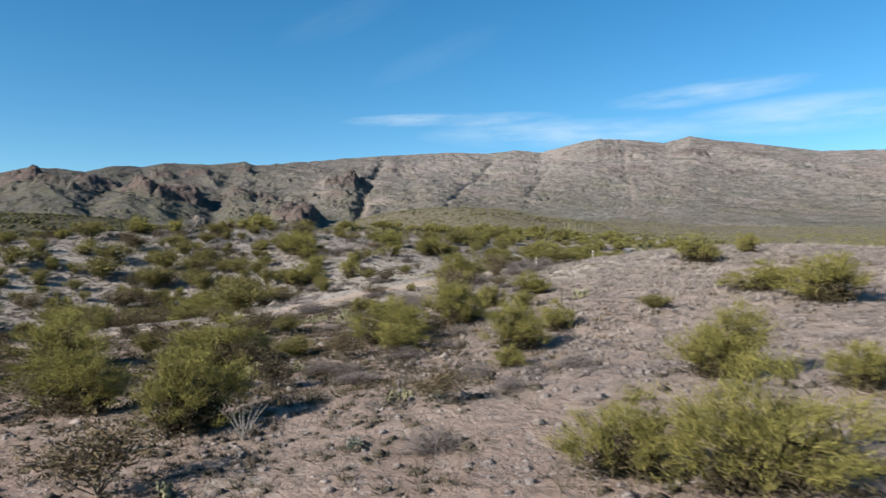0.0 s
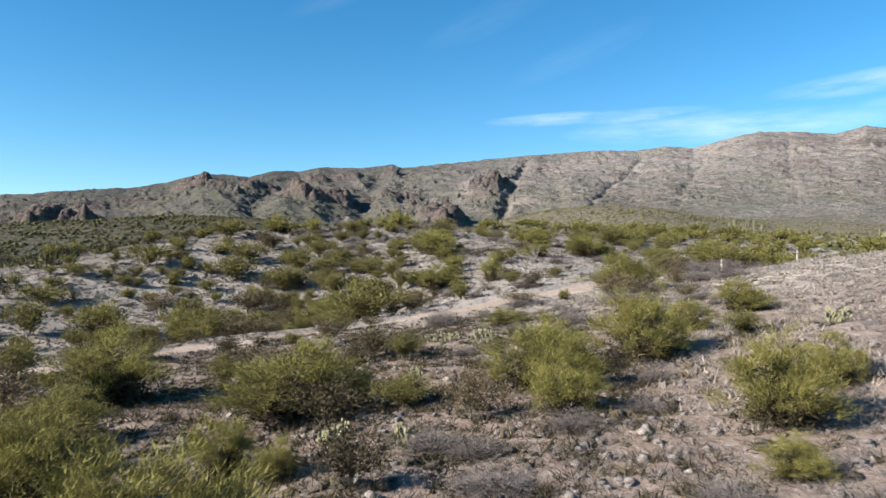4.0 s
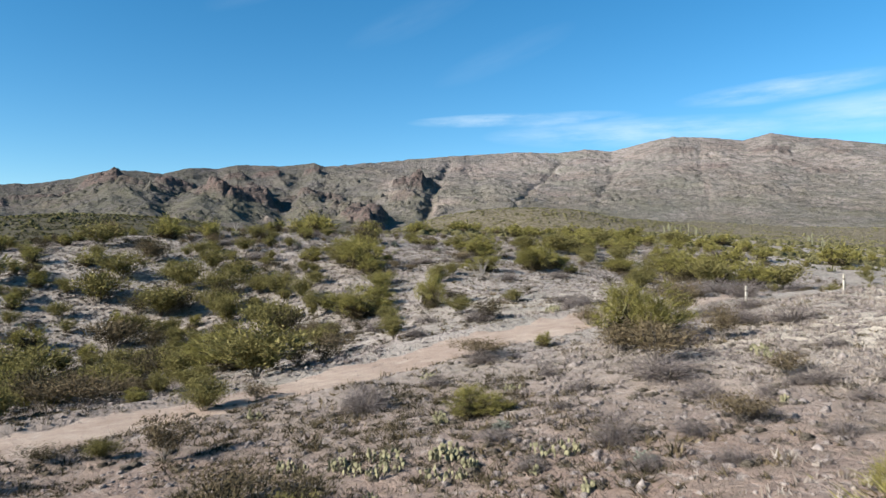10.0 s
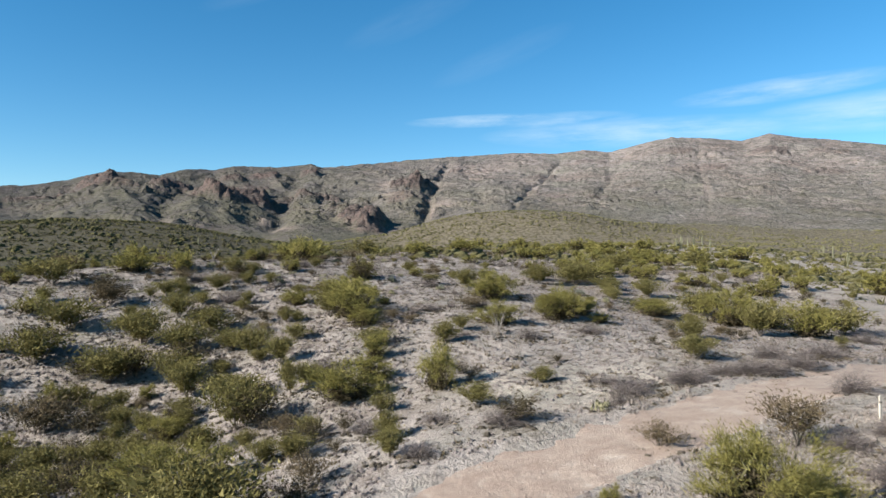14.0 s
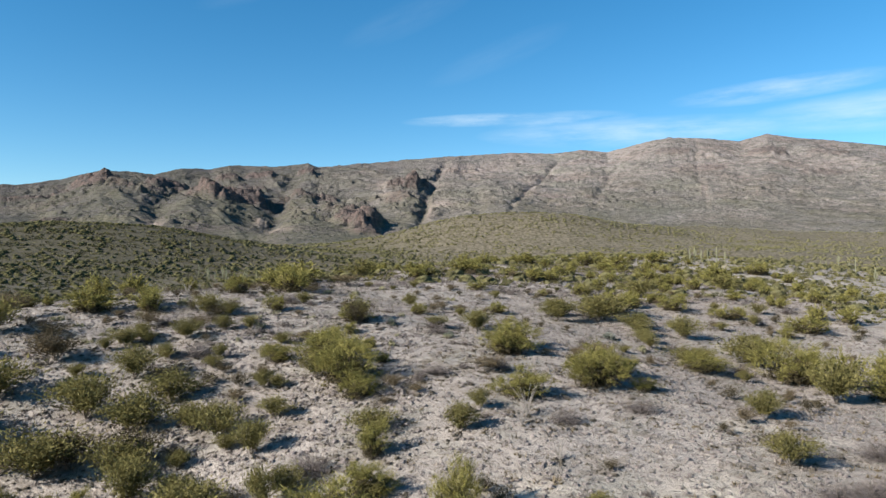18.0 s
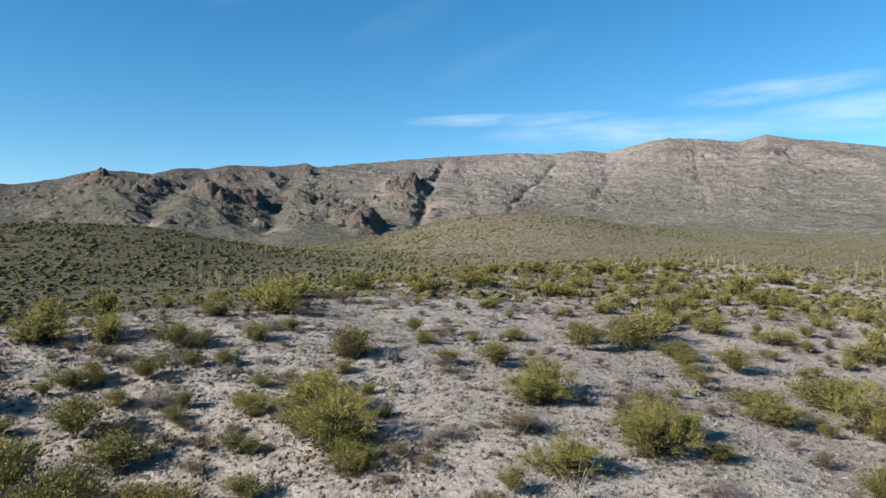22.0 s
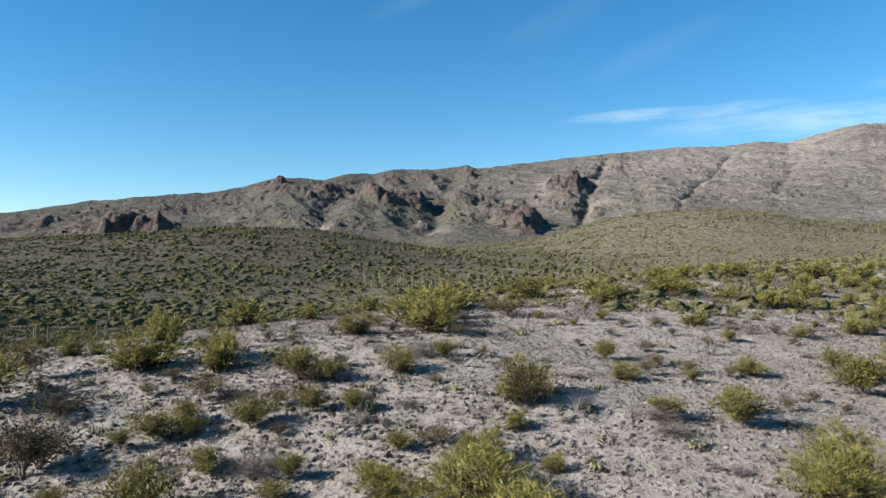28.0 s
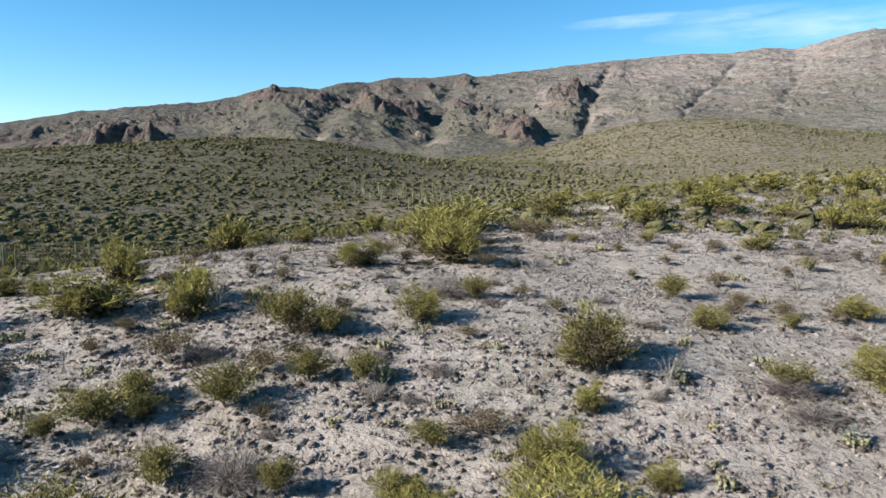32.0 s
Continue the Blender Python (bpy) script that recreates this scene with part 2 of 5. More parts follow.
def mountain_material():
    k = Mat("mountain rock, scrub and haze", 0.95, 0.1)
    broad = k.noise(0.0022, 5.0, 0.55)
    patch = k.noise(0.009, 6.0, 0.6)
    tint = k.noise(0.0042, 5.0, 0.6)
    fine = k.noise(0.06, 5.0, 0.65)
    grain = k.noise(0.2, 3.0, 0.65)
    seam = k.noise(1.0, 5.0, 0.66, k.scaled(0.014, 0.014, 0.085))
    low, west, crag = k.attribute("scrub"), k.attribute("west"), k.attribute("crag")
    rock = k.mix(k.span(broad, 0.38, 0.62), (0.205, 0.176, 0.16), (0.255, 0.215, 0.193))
    # darker, mauve rock to the left: its bluish haze is in the colour
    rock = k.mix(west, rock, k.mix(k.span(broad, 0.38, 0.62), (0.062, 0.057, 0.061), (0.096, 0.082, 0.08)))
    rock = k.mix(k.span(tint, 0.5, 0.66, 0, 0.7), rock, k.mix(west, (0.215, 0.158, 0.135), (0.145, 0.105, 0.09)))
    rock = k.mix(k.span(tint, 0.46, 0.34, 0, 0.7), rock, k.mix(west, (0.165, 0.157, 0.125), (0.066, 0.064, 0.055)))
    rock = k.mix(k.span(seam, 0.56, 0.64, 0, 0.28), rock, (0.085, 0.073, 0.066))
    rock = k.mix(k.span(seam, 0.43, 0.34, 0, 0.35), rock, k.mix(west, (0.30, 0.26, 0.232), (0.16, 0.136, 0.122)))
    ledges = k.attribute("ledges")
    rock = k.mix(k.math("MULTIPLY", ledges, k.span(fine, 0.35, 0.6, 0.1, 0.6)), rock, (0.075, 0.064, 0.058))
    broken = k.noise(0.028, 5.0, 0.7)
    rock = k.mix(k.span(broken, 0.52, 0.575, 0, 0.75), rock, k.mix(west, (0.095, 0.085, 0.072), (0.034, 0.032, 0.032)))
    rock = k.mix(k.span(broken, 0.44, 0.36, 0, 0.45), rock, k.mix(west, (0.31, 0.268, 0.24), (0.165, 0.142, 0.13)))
    # scrub: a thin olive cover on the slopes, closing towards the foot, with single bushes
    olive = k.mix(k.span(patch, 0.4, 0.6), (0.064, 0.06, 0.04), (0.098, 0.089, 0.062))
    cover = k.math("MULTIPLY", k.span(patch, 0.36, 0.6, 0.25, 1.0), k.math("ADD", 0.12, k.math("MULTIPLY", low, 0.75)))
    c = k.mix(cover, rock, olive)
    dots, points = k.cells(0.055), k.cells(0.12)
    sparse = k.span(k.noise(0.012, 4.0, 0.6), 0.42, 0.62)
    c = k.mix(k.math("MULTIPLY", k.span(dots, 0.36, 0.2), k.span(sparse, 0, 1, 0.15, 0.8)), c, (0.06, 0.057, 0.036))
    c = k.mix(k.math("MULTIPLY", k.span(points, 0.5, 0.28), k.math("ADD", k.span(west, 0, 1, 0.2, 0.35), k.math("MULTIPLY", low, 0.5))), c, (0.055, 0.054, 0.03))
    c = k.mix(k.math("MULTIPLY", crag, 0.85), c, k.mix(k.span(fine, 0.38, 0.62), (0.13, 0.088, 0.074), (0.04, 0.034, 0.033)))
    c = k.mix(k.span(grain, 0.54, 0.64, 0.0, 0.6), c, (0.075, 0.067, 0.055))
    c = k.mix(k.span(grain, 0.42, 0.32, 0.0, 0.25), c, (0.25, 0.217, 0.19))
    c = k.mix(k.math("MULTIPLY", k.attribute("bare"), k.span(patch, 0.35, 0.55, 0.1, 0.65)), c, (0.29, 0.225, 0.19))
    relief = k.math("ADD", k.math("MULTIPLY", patch, 1.5), k.math("ADD", fine, k.math("MULTIPLY", seam, 1.0)))
    return k.done(c, relief, 1.0, 10.0)


def leaf_material(name, dark, light, tip, thin=0.25):
    k = Mat(name, 0.9, 0.05)
    r, e = k.island(), k.each()
    c = k.mix(r, dark, light)
    c = k.mix(k.span(r, 0.8, 1.0, 0, 0.7), c, tip)
    c = k.mix(k.span(e, 0, 1, 0.0, 0.35), c, dark)
    k.done(c)
    k.put(c, k.b.inputs["Base Color"])
    t = k.n.new("ShaderNodeBsdfTranslucent")
    k.l.new(c, t.inputs["Color"])
    s = k.n.new("ShaderNodeMixShader")
    s.inputs[0].default_value = thin
    k.l.new(k.b.outputs[0], s.inputs[1]), k.l.new(t.outputs[0], s.inputs[2])
    k.l.new(s.outputs[0], k.n["Material Output"].inputs["Surface"])
    return k.m


def wood_material(name, a, b):
    k = Mat(name, 0.9, 0.15)
    n = k.noise(9.0, 4.0, 0.6, k.scaled(1, 1, 0.25))
    return k.done(k.mix(k.span(n, 0.3, 0.7), a, b), n, 0.5, 0.01)


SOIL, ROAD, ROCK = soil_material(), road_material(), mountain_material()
VERDE = leaf_material("palo verde twigs", (0.1, 0.09, 0.028), (0.26, 0.226, 0.068), (0.38, 0.33, 0.125), 0.2)
OLIVE = leaf_material("creosote leaves", (0.088, 0.078, 0.028), (0.19, 0.163, 0.06), (0.275, 0.236, 0.104))
BROWN = leaf_material("dry brown twigs", (0.076, 0.057, 0.034), (0.144, 0.11, 0.064), (0.211, 0.167, 0.106), 0.15)
DUSK = leaf_material("dark dead twigs and shade", (0.041, 0.033, 0.02), (0.087, 0.069, 0.038), (0.136, 0.11, 0.064), 0.1)
GREY = leaf_material("grey dead twigs", (0.095, 0.077, 0.07), (0.208, 0.174, 0.158), (0.29, 0.247, 0.224), 0.1)
STRAW = leaf_material("bleached grass", (0.196, 0.158, 0.129), (0.333, 0.287, 0.242), (0.416, 0.371, 0.318), 0.2)
SAGE = leaf_material("grey green leaves", (0.113, 0.121, 0.095), (0.204, 0.211, 0.17), (0.272, 0.272, 0.227), 0.15)
PAD = leaf_material("prickly pear pad", (0.10, 0.095, 0.052), (0.27, 0.243, 0.148), (0.46, 0.405, 0.285), 0.0)
CANE = wood_material("ocotillo bark", (0.167, 0.144, 0.125), (0.272, 0.242, 0.211))
BARK = wood_material("palo verde bark", (0.076, 0.076, 0.031), (0.144, 0.125, 0.064))
STEM = wood_material("grey brown stems", (0.091, 0.076, 0.06), (0.174, 0.148, 0.121))
FLESH = wood_material("saguaro skin", (0.12, 0.117, 0.07), (0.21, 0.2, 0.128))
POST = wood_material("weathered pale post", (0.318, 0.28, 0.227), (0.454, 0.416, 0.347))


def mound_material(name, dark, light, size):
    """A low cushion of tangled twigs: pale ends, with the shade of the gaps in the colour."""
    k = Mat(name, 0.95, 0.05)
    tangle, clump = k.noise(26.0 / size, 4.0, 0.7), k.noise(5.0 / size, 3.0, 0.6)
    c = k.mix(k.span(tangle, 0.4, 0.6), dark, light)
    c = k.mix(k.span(clump, 0.5, 0.66, 0, 0.6), c, dark)
    c = k.mix(k.span(k.island(), 0, 1, 0.0, 0.3), c, dark)
    return k.done(c, k.math("ADD", tangle, k.math("MULTIPLY", clump, 2.0)), 1.0, 0.06 * size)


CUSHION = mound_material("dry bursage cushion", (0.19, 0.155, 0.138), (0.36, 0.31, 0.275), 1.0)
BRUSH = mound_material("dark low brush and shade", (0.065, 0.054, 0.042), (0.18, 0.15, 0.115), 1.0)
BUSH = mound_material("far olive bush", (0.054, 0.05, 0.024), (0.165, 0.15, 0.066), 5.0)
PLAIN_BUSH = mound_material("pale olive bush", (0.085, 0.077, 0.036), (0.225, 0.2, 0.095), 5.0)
STONE = wood_material("field stone", (0.15, 0.125, 0.11), (0.30, 0.255, 0.225))

# ---- terrain ----


def lattice(ix, iy, seed):
    h = (ix.astype(np.int64) * 374761393 + iy.astype(np.int64) * 668265263 + seed * 974634777) & 0x7FFFFFFF
    h = ((h ^ (h >> 13)) * 1274126177) & 0x7FFFFFFF
    return ((h ^ (h >> 16)) & 0xFFFF) / 65535.0


def vnoise(x, y, seed=0):
    """Smooth noise from 0 to 1 on a unit lattice."""
    ix, iy = np.floor(x), np.floor(y)
    u, v = x - ix, y - iy
    u, v = u * u * u * (u * (u * 6 - 15) + 10), v * v * v * (v * (v * 6 - 15) + 10)
    a, b = lattice(ix, iy, seed), lattice(ix + 1, iy, seed)
    c, d = lattice(ix, iy + 1, seed), lattice(ix + 1, iy + 1, seed)
    return (a * (1 - u) + b * u) * (1 - v) + (c * (1 - u) + d * u) * v


def fbm(x, y, octaves=4, seed=0, gain=0.5):
    total, amp, norm = 0.0, 1.0, 0.0
    for k in range(octaves):
        total = total + amp * vnoise(x * 2.03 ** k + 17.3 * k, y * 2.03 ** k - 9.1 * k, seed + k)
        norm, amp = norm + amp, amp * gain
    return total / norm


def ridged(x, y, octaves=5, seed=0, gain=0.5):
    total, amp, norm = 0.0, 1.0, 0.0
    for k in range(octaves):
        n = 1 - np.abs(2 * vnoise(x * 2.03 ** k + 5.7 * k, y * 2.03 ** k + 3.3 * k, seed + k) - 1)
        total = total + amp * n * n
        norm, amp = norm + amp, amp * gain
    return total / norm


def swells(y, reach, xs, heights):
    return [(x, y, reach, h) for x, h in zip(xs, heights)]


# swells of the ground, in rows across the flight: their line, reach, places and heights
SWELLS = [s for row in (
    (swells(-25, 30, (-40, 0, 40), (-1.3, -0.1, 1.3))),
    (swells(8, 20, (-45, -18, 0, 16, 40), (-0.5, -0.2, -1.0, 1.7, 1.4))),
    (swells(35, 18, (-50, -22, -4, 12, 34), (-3.2, 1.3, -0.8, -0.6, 4.1))),
    (swells(62, 18, (-55, -26, -6, 10, 32), (0.9, -6.3, 3.4, -1.3, 1.6))),
    (swells(90, 18, (-55, -30, -10, 8, 32), (3.2, -0.3, 2.0, 1.8, -0.5))),
    (swells(115, 18, (-70, -42, -22, -4, 18, 45), (2.1, 2.6, 2.2, 0.4, 1.2, 0.0))),
    (swells(150, 30, (-90, -45, -10, 25, 60), (1.6, 4.1, 2.9, 1.1, 3.0))),
    (swells(200, 36, (-90, -45, 0, 40), (-1.4, -0.6, 6.9, 0.1))),
    (swells(300, 70, (-120, -40, 40, 120), (-7.5, 2.6, 9.7, 5.1))),
) for s in row]
# the far country: a scrubby hill, the wash in front of it, the brown hill and the rise of the plain
FAR_HILLS = [(420, 1150, 110, 17), (640, 1120, 120, 9), (860, 1000, 190, 16), (-560, 700, 190, 22), (-300, 640, 105, 23), (-215, 620, 70, 8), (-140, 430, 130, -9), (125, 1030, 125, 40), (20, 1090, 150, 14), (260, 1200, 170, 12),
             (560, 900, 260, 8), (-800, 950, 260, 10)]
ROAD_LINE = [(-120, -30), (-75, -9), (-44, 5.5), (-30, 13.8), (-26, 17.5), (-22.7, 22), (-19.7, 27.5), (-16, 33), (-9.5, 39.3), (-1, 45.5), (9.2, 51.8), (19.2, 58), (29.4, 64.8), (42, 73.4), (60, 84), (110, 108)]
ROAD_HALF = 2.9


def ground(x, y, detail=True):
    """The height of the ground."""
    x, y = np.asarray(x, float), np.asarray(y, float)
    z = -6 + 0.026 * np.clip(y, 0, None) + 2.2e-5 * np.clip(y - 400, 0, None) ** 2
    for cx, cy, r, h in SWELLS + FAR_HILLS:
        z = z + h * np.exp(-((x - cx) ** 2 + (y - cy) ** 2) / (2 * r * r))
    if detail:
        far = np.clip((np.hypot(x, y - 60) - 150) / 500, 0, 1)
        z = z + far * 9 * (fbm(x / 110, y / 110, 5, 40) - 0.5)
        off = road_off(x, y)
        bed = np.clip((off - ROAD_HALF) / 2.0, 0, 1)
        z = z + (0.25 + 0.75 * bed) * (0.7 * (fbm(x / 9, y / 9, 3, 3) - 0.5) + 0.36 * (fbm(x / 1.5, y / 1.5, 3, 7) - 0.5))
        z = z + 0.28 * np.exp(-((off - ROAD_HALF - 1.0) / 0.8) ** 2) - 0.18 * (1 - bed)
    return z


def road_off(x, y):
    """The distance from the middle of the road."""
    x, y = np.asarray(x, float), np.asarray(y, float)
    best = np.full(np.broadcast(x, y).shape, 1e9)
    for (ax, ay), (bx, by) in zip(ROAD_LINE, ROAD_LINE[1:]):
        dx, dy = bx - ax, by - ay
        t = np.clip(((x - ax) * dx + (y - ay) * dy) / (dx * dx + dy * dy), 0, 1)
        best = np.minimum(best, np.hypot(x - ax - t * dx, y - ay - t * dy))
    return best


def sheet(name, x, y, z, material, attributes=(), kind="structure", label="", category=""):
    """A grid of points as one smooth sheet."""
    rows, cols = x.shape
    me = bpy.data.meshes.new(name)
    me.vertices.add(rows * cols)
    me.vertices.foreach_set("co", np.stack([x, y, z], -1).astype(np.float32).ravel())
    i = np.arange(rows * cols).reshape(rows, cols)
    quads = np.stack([i[:-1, :-1], i[:-1, 1:], i[1:, 1:], i[1:, :-1]], -1).reshape(-1, 4)
    me.loops.add(quads.size)
    me.loops.foreach_set("vertex_index", quads.ravel().astype(np.int32))
    me.polygons.add(len(quads))
    me.polygons.foreach_set("loop_start", np.arange(0, quads.size, 4, dtype=np.int32))
    me.update(calc_edges=True)
    me.shade_smooth()
    for key, value in attributes:
        me.attributes.new(key, "FLOAT", "POINT").data.foreach_set("value", value.astype(np.float32).ravel())
    me.materials.append(material)
    return tagged(new(name, me), label, category, kind=kind)


def lines(lo, hi, step, far_lo, far_hi, grow=1.06):
    mid = list(np.arange(lo, hi + step / 2, step))
    d, up = step, [mid[-1]]
    while up[-1] < far_hi:
        d *= grow
        up.append(up[-1] + d)
    d, down = step, [mid[0]]
    while down[-1] > far_lo:
        d *= grow
        down.append(down[-1] - d)
    return np.array(down[:0:-1] + mid + up[1:])


gx, gy = np.meshgrid(lines(-56, 56, 0.72, -3600, 3600, 1.075), lines(-26, 150, 0.72, -900, 2700, 1.075))
gz = ground(gx, gy)
# stronger to the left, where the dark red also carries the ground's shadow
red_earth = np.clip(1.15 - np.clip(gy - 18, 0, None) / 26, 0, 1) * (0.6 + 0.55 * fbm(gx / 14, gy / 14, 3, 55)) * np.clip(1.1 - (gx + 2) / 40, 0.5, 1)
scrub = np.clip((np.hypot(gx, gy - 60) - 170) / 260, 0, 1)
scrub = np.maximum(scrub, np.clip((-gx - 46) / 22, 0, 1) * np.clip((gy - 55) / 30, 0, 1) * 0.9)
pale_earth = np.zeros_like(gx)
for px, py, pr in ((5, 62, 3.5), (9, 62.5, 4), (13, 64.5, 3.5), (3, 66, 3), (20, 76, 4), (18, 34, 7), (27, 44, 8), (35, 55, 7)):
    pale_earth = np.maximum(pale_earth, np.exp(-((gx - px) ** 2 + (gy - py) ** 2) / (pr * pr)))
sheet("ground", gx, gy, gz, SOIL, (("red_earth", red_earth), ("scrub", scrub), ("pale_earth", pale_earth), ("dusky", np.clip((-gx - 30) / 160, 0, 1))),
      label="pale stony desert soil with dry litter", category="ground")

# the dirt road, a worn strip with ragged verges
rl = np.array(ROAD_LINE, float)
run = np.r_[0, np.cumsum(np.hypot(*np.diff(rl, axis=0).T))]
s = np.arange(0, run[-1], 0.5)
mx, my = np.interp(s, run, rl[:, 0]), np.interp(s, run, rl[:, 1])
for _ in range(30):
    mx[1:-1], my[1:-1] = (mx[:-2] + 2 * mx[1:-1] + mx[2:]) / 4, (my[:-2] + 2 * my[1:-1] + my[2:]) / 4
tx, ty = np.gradient(mx), np.gradient(my)
ln = np.hypot(tx, ty)
nx, ny = -ty / ln, tx / ln
across = np.linspace(-1, 1, 15)
half_l = ROAD_HALF * (0.75 + 0.65 * fbm(s / 1.7, s * 0 + 3, 4, 11))
half_r = ROAD_HALF * (0.75 + 0.65 * fbm(s / 1.7, s * 0 + 9, 4, 12))
wide = np.where(across[None] < 0, half_r[:, None], half_l[:, None]) * across[None]
rx, ry = mx[:, None] + nx[:, None] * wide, my[:, None] + ny[:, None] * wide
lift = 0.05 * (1 - np.abs(across[None]) ** 6) - 0.045 * np.abs(across[None]) ** 6
ruts = -0.05 * np.exp(-((np.abs(wide) - 0.85) / 0.3) ** 2)
sheet("road", rx, ry, ground(rx, ry) + lift + ruts + 0.02, ROAD, label="bare pinkish dirt road with ragged verges", category="road")

# ---- mountains ----
AZ0 = -56.0
mr, ma = np.meshgrid(np.r_[np.linspace(1150, 2400, 150), np.linspace(2408, 4000, 115)], np.arange(AZ0, 44, 0.1), indexing="ij")
SKY_AZ = (-58, -48, -44, -40, -38.3, -36.5, -34.2, -30, -27.8, -25.2, -24, -21.6, -19.4, -17.6, -16.2, -12.7, -10.3, -9.4, -5.6, -2, 1.6, 6, 9.3, 11.5, 13.5, 15.4, 17.9, 20.4, 23.1, 25, 26.9, 29.7, 32, 34, 37.4, 44, 52)
SKY_EL = (2.6, 3.3, 3.67, 4.42, 4.77, 4.93, 5.26, 5.72, 6.18, 6.95, 6.95, 6.8, 7.4, 7.4, 7.75, 7.76, 8.08, 7.8, 8.19, 8.54, 8.81, 9.04, 8.88, 9.09, 8.89, 9.33, 9.77, 9.63, 9.24, 9.62, 9.2, 8.72, 8.3, 7.9, 7.7, 7.2, 6.5)
CREST = ((-58, -35, -15, 5, 25, 50), (2600, 2700, 3300, 3700, 3900, 3900))
FOOT = ((-58, -30, -12, 2, 14, 50), (1350, 1330, 1230, 1500, 1750, 1900))
LOW = ((-58, -40, -25, -15, -3, 5, 20, 50), (0.7, 1.4, 1.5, 1.1, 2.2, 2.9, 2.7, 2.2))
top, crest, foot, low = np.interp(ma, SKY_AZ, SKY_EL), np.interp(ma, *CREST), np.interp(ma, *FOOT), np.interp(ma, *LOW)
up = (mr - foot) / (crest - foot)
rise = np.where(up <= 1, np.clip(up, -0.4, 1), 1 - 0.9 * (up - 1))
el = low + (top - low) * np.where(rise > 0, np.clip(rise, 0, 1) ** 0.85, rise * 1.5)
el = np.where(up > 1, top - (up - 1) * 6, el)
body = np.clip(up * 4, 0, 1) * np.clip((1.0 - up) * 5, 0, 1)
wx, wy = mr * np.sin(np.radians(ma)), mr * np.cos(np.radians(ma))
broken = np.interp(ma, (-58, -34, -25, -4, 10, 50), (0.45, 0.5, 1.0, 0.95, 0.5, 0.5))    # the left half is the more broken
sx, sy = wx * 0.85 + wy * 0.53, wy * 0.85 - wx * 0.53    # spurs run down slantwise


def rock_blocks(x, y, seed):
    """Angular blocks: the height of the block at each place, 0 to 1, and the distance to its joint."""
    ix, iy = np.floor(x), np.floor(y)
    near, second, tall = np.full(x.shape, 9.0), np.full(x.shape, 9.0), np.zeros(x.shape)
    for dx in (-1, 0, 1):
        for dy in (-1, 0, 1):
            cx, cy = ix + dx, iy + dy
            d = np.hypot(cx + lattice(cx, cy, seed) - x, cy + lattice(cx, cy, seed + 1) - y)
            closer = d < near
            second = np.where(closer, near, np.minimum(second, d))
            tall = np.where(closer, lattice(cx, cy, seed + 2), tall)
            near = np.where(closer, d, near)
    return tall, second - near


def smooth_step(v):
    v = np.clip(v, 0, 1)
    return v * v * (3 - 2 * v)


def at_height(az, e):
    """How far off the slope stands at that height."""
    lo, hi, cr, ft = np.interp(az, *LOW), np.interp(az, SKY_AZ, SKY_EL), np.interp(az, *CREST), np.interp(az, *FOOT)
    return ft + (cr - ft) * max((e - lo) / (hi - lo), 0.02) ** (1 / 0.85)


warp_x, warp_y = fbm(wx / 60, wy / 60, 3, 140) - 0.5, fbm(wx / 60, wy / 60, 3, 150) - 0.5
block, joint = rock_blocks(wx / 34 + 1.2 * warp_x, wy / 46 + 1.2 * warp_y, 160)
chip, chip_joint = rock_blocks(wx / 13 + 0.8 * warp_y, wy / 18 + 0.8 * warp_x, 170)
hills = 46 * (ridged(wx / 820 + 0.3, wy / 1300, 2, 60) - 0.55) + broken * (46 * (ridged(sx / 330, sy / 900, 3, 64) - 0.5) + 11 * (ridged(sx / 95, sy / 260, 3, 70) - 0.5))
el = el + body * np.degrees(hills / mr)
crag, bare = np.zeros_like(el), np.zeros_like(el)


def spur(az, e, half_az, deep, lift, lean=0.0):
    """A smooth rounded shoulder of the slope, in degrees of height."""
    global el
    r0 = at_height(az, e)
    a = (ma - az - lean * (mr - r0) / deep) / half_az
    d = (mr - r0) / deep
    el = el + lift * np.exp(-a * a - np.where(d < 0, d * d, d * d * 0.4))


def outcrop(az, e, half_az, deep, lift, rock=1.0, wall=0.3):
    """A knob of broken rock on the slope: it climbs from the left, breaks off on the right and towards the valley."""
    global el, crag
    r0 = at_height(az, e)
    seed = int(az * 7)
    big = fbm(wx / 80, wy / 90, 2, seed + 300) - 0.5
    small = fbm(wx / 24, wy / 34, 4, seed + 350) - 0.5
    a = (ma - az) / half_az + 0.45 * big + 0.25 * small
    d = (mr - r0) / deep + 0.7 * big + 0.35 * small
    side = smooth_step((a + 1.1) / 0.7) * smooth_step((1.0 - a) / wall)
    face = smooth_step((d + 1.0) / 0.55)
    shape = side * face * np.exp(-np.clip(d, 0, None) ** 2 / 1.2)
    el = el + 0.62 * lift * shape * (0.72 + 0.36 * block + 0.14 * chip)
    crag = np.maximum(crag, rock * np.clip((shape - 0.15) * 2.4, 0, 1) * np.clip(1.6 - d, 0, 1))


# shoulders under the crags, and the smooth dome beside the second one
spur(-18.2, 3.4, 4.6, 420, 0.75, 0.8)
spur(-9.6, 3.0, 3.1, 260, 0.85, 0.4)
spur(-24.5, 3.6, 3.0, 420, 0.5, 0.8)
spur(-3.0, 5.0, 2.4, 300, 0.45, 0.6)
spur(4.6, 5.2, 2.6, 420, 0.5, -1.2)
spur(14.0, 5.0, 5.0, 500, 0.3, 0.0)
spur(23.5, 5.4, 4.0, 500, 0.3, 0.5)
outcrop(-16.4, 5.0, 3.0, 150, 1.75, 1.0, 0.25)
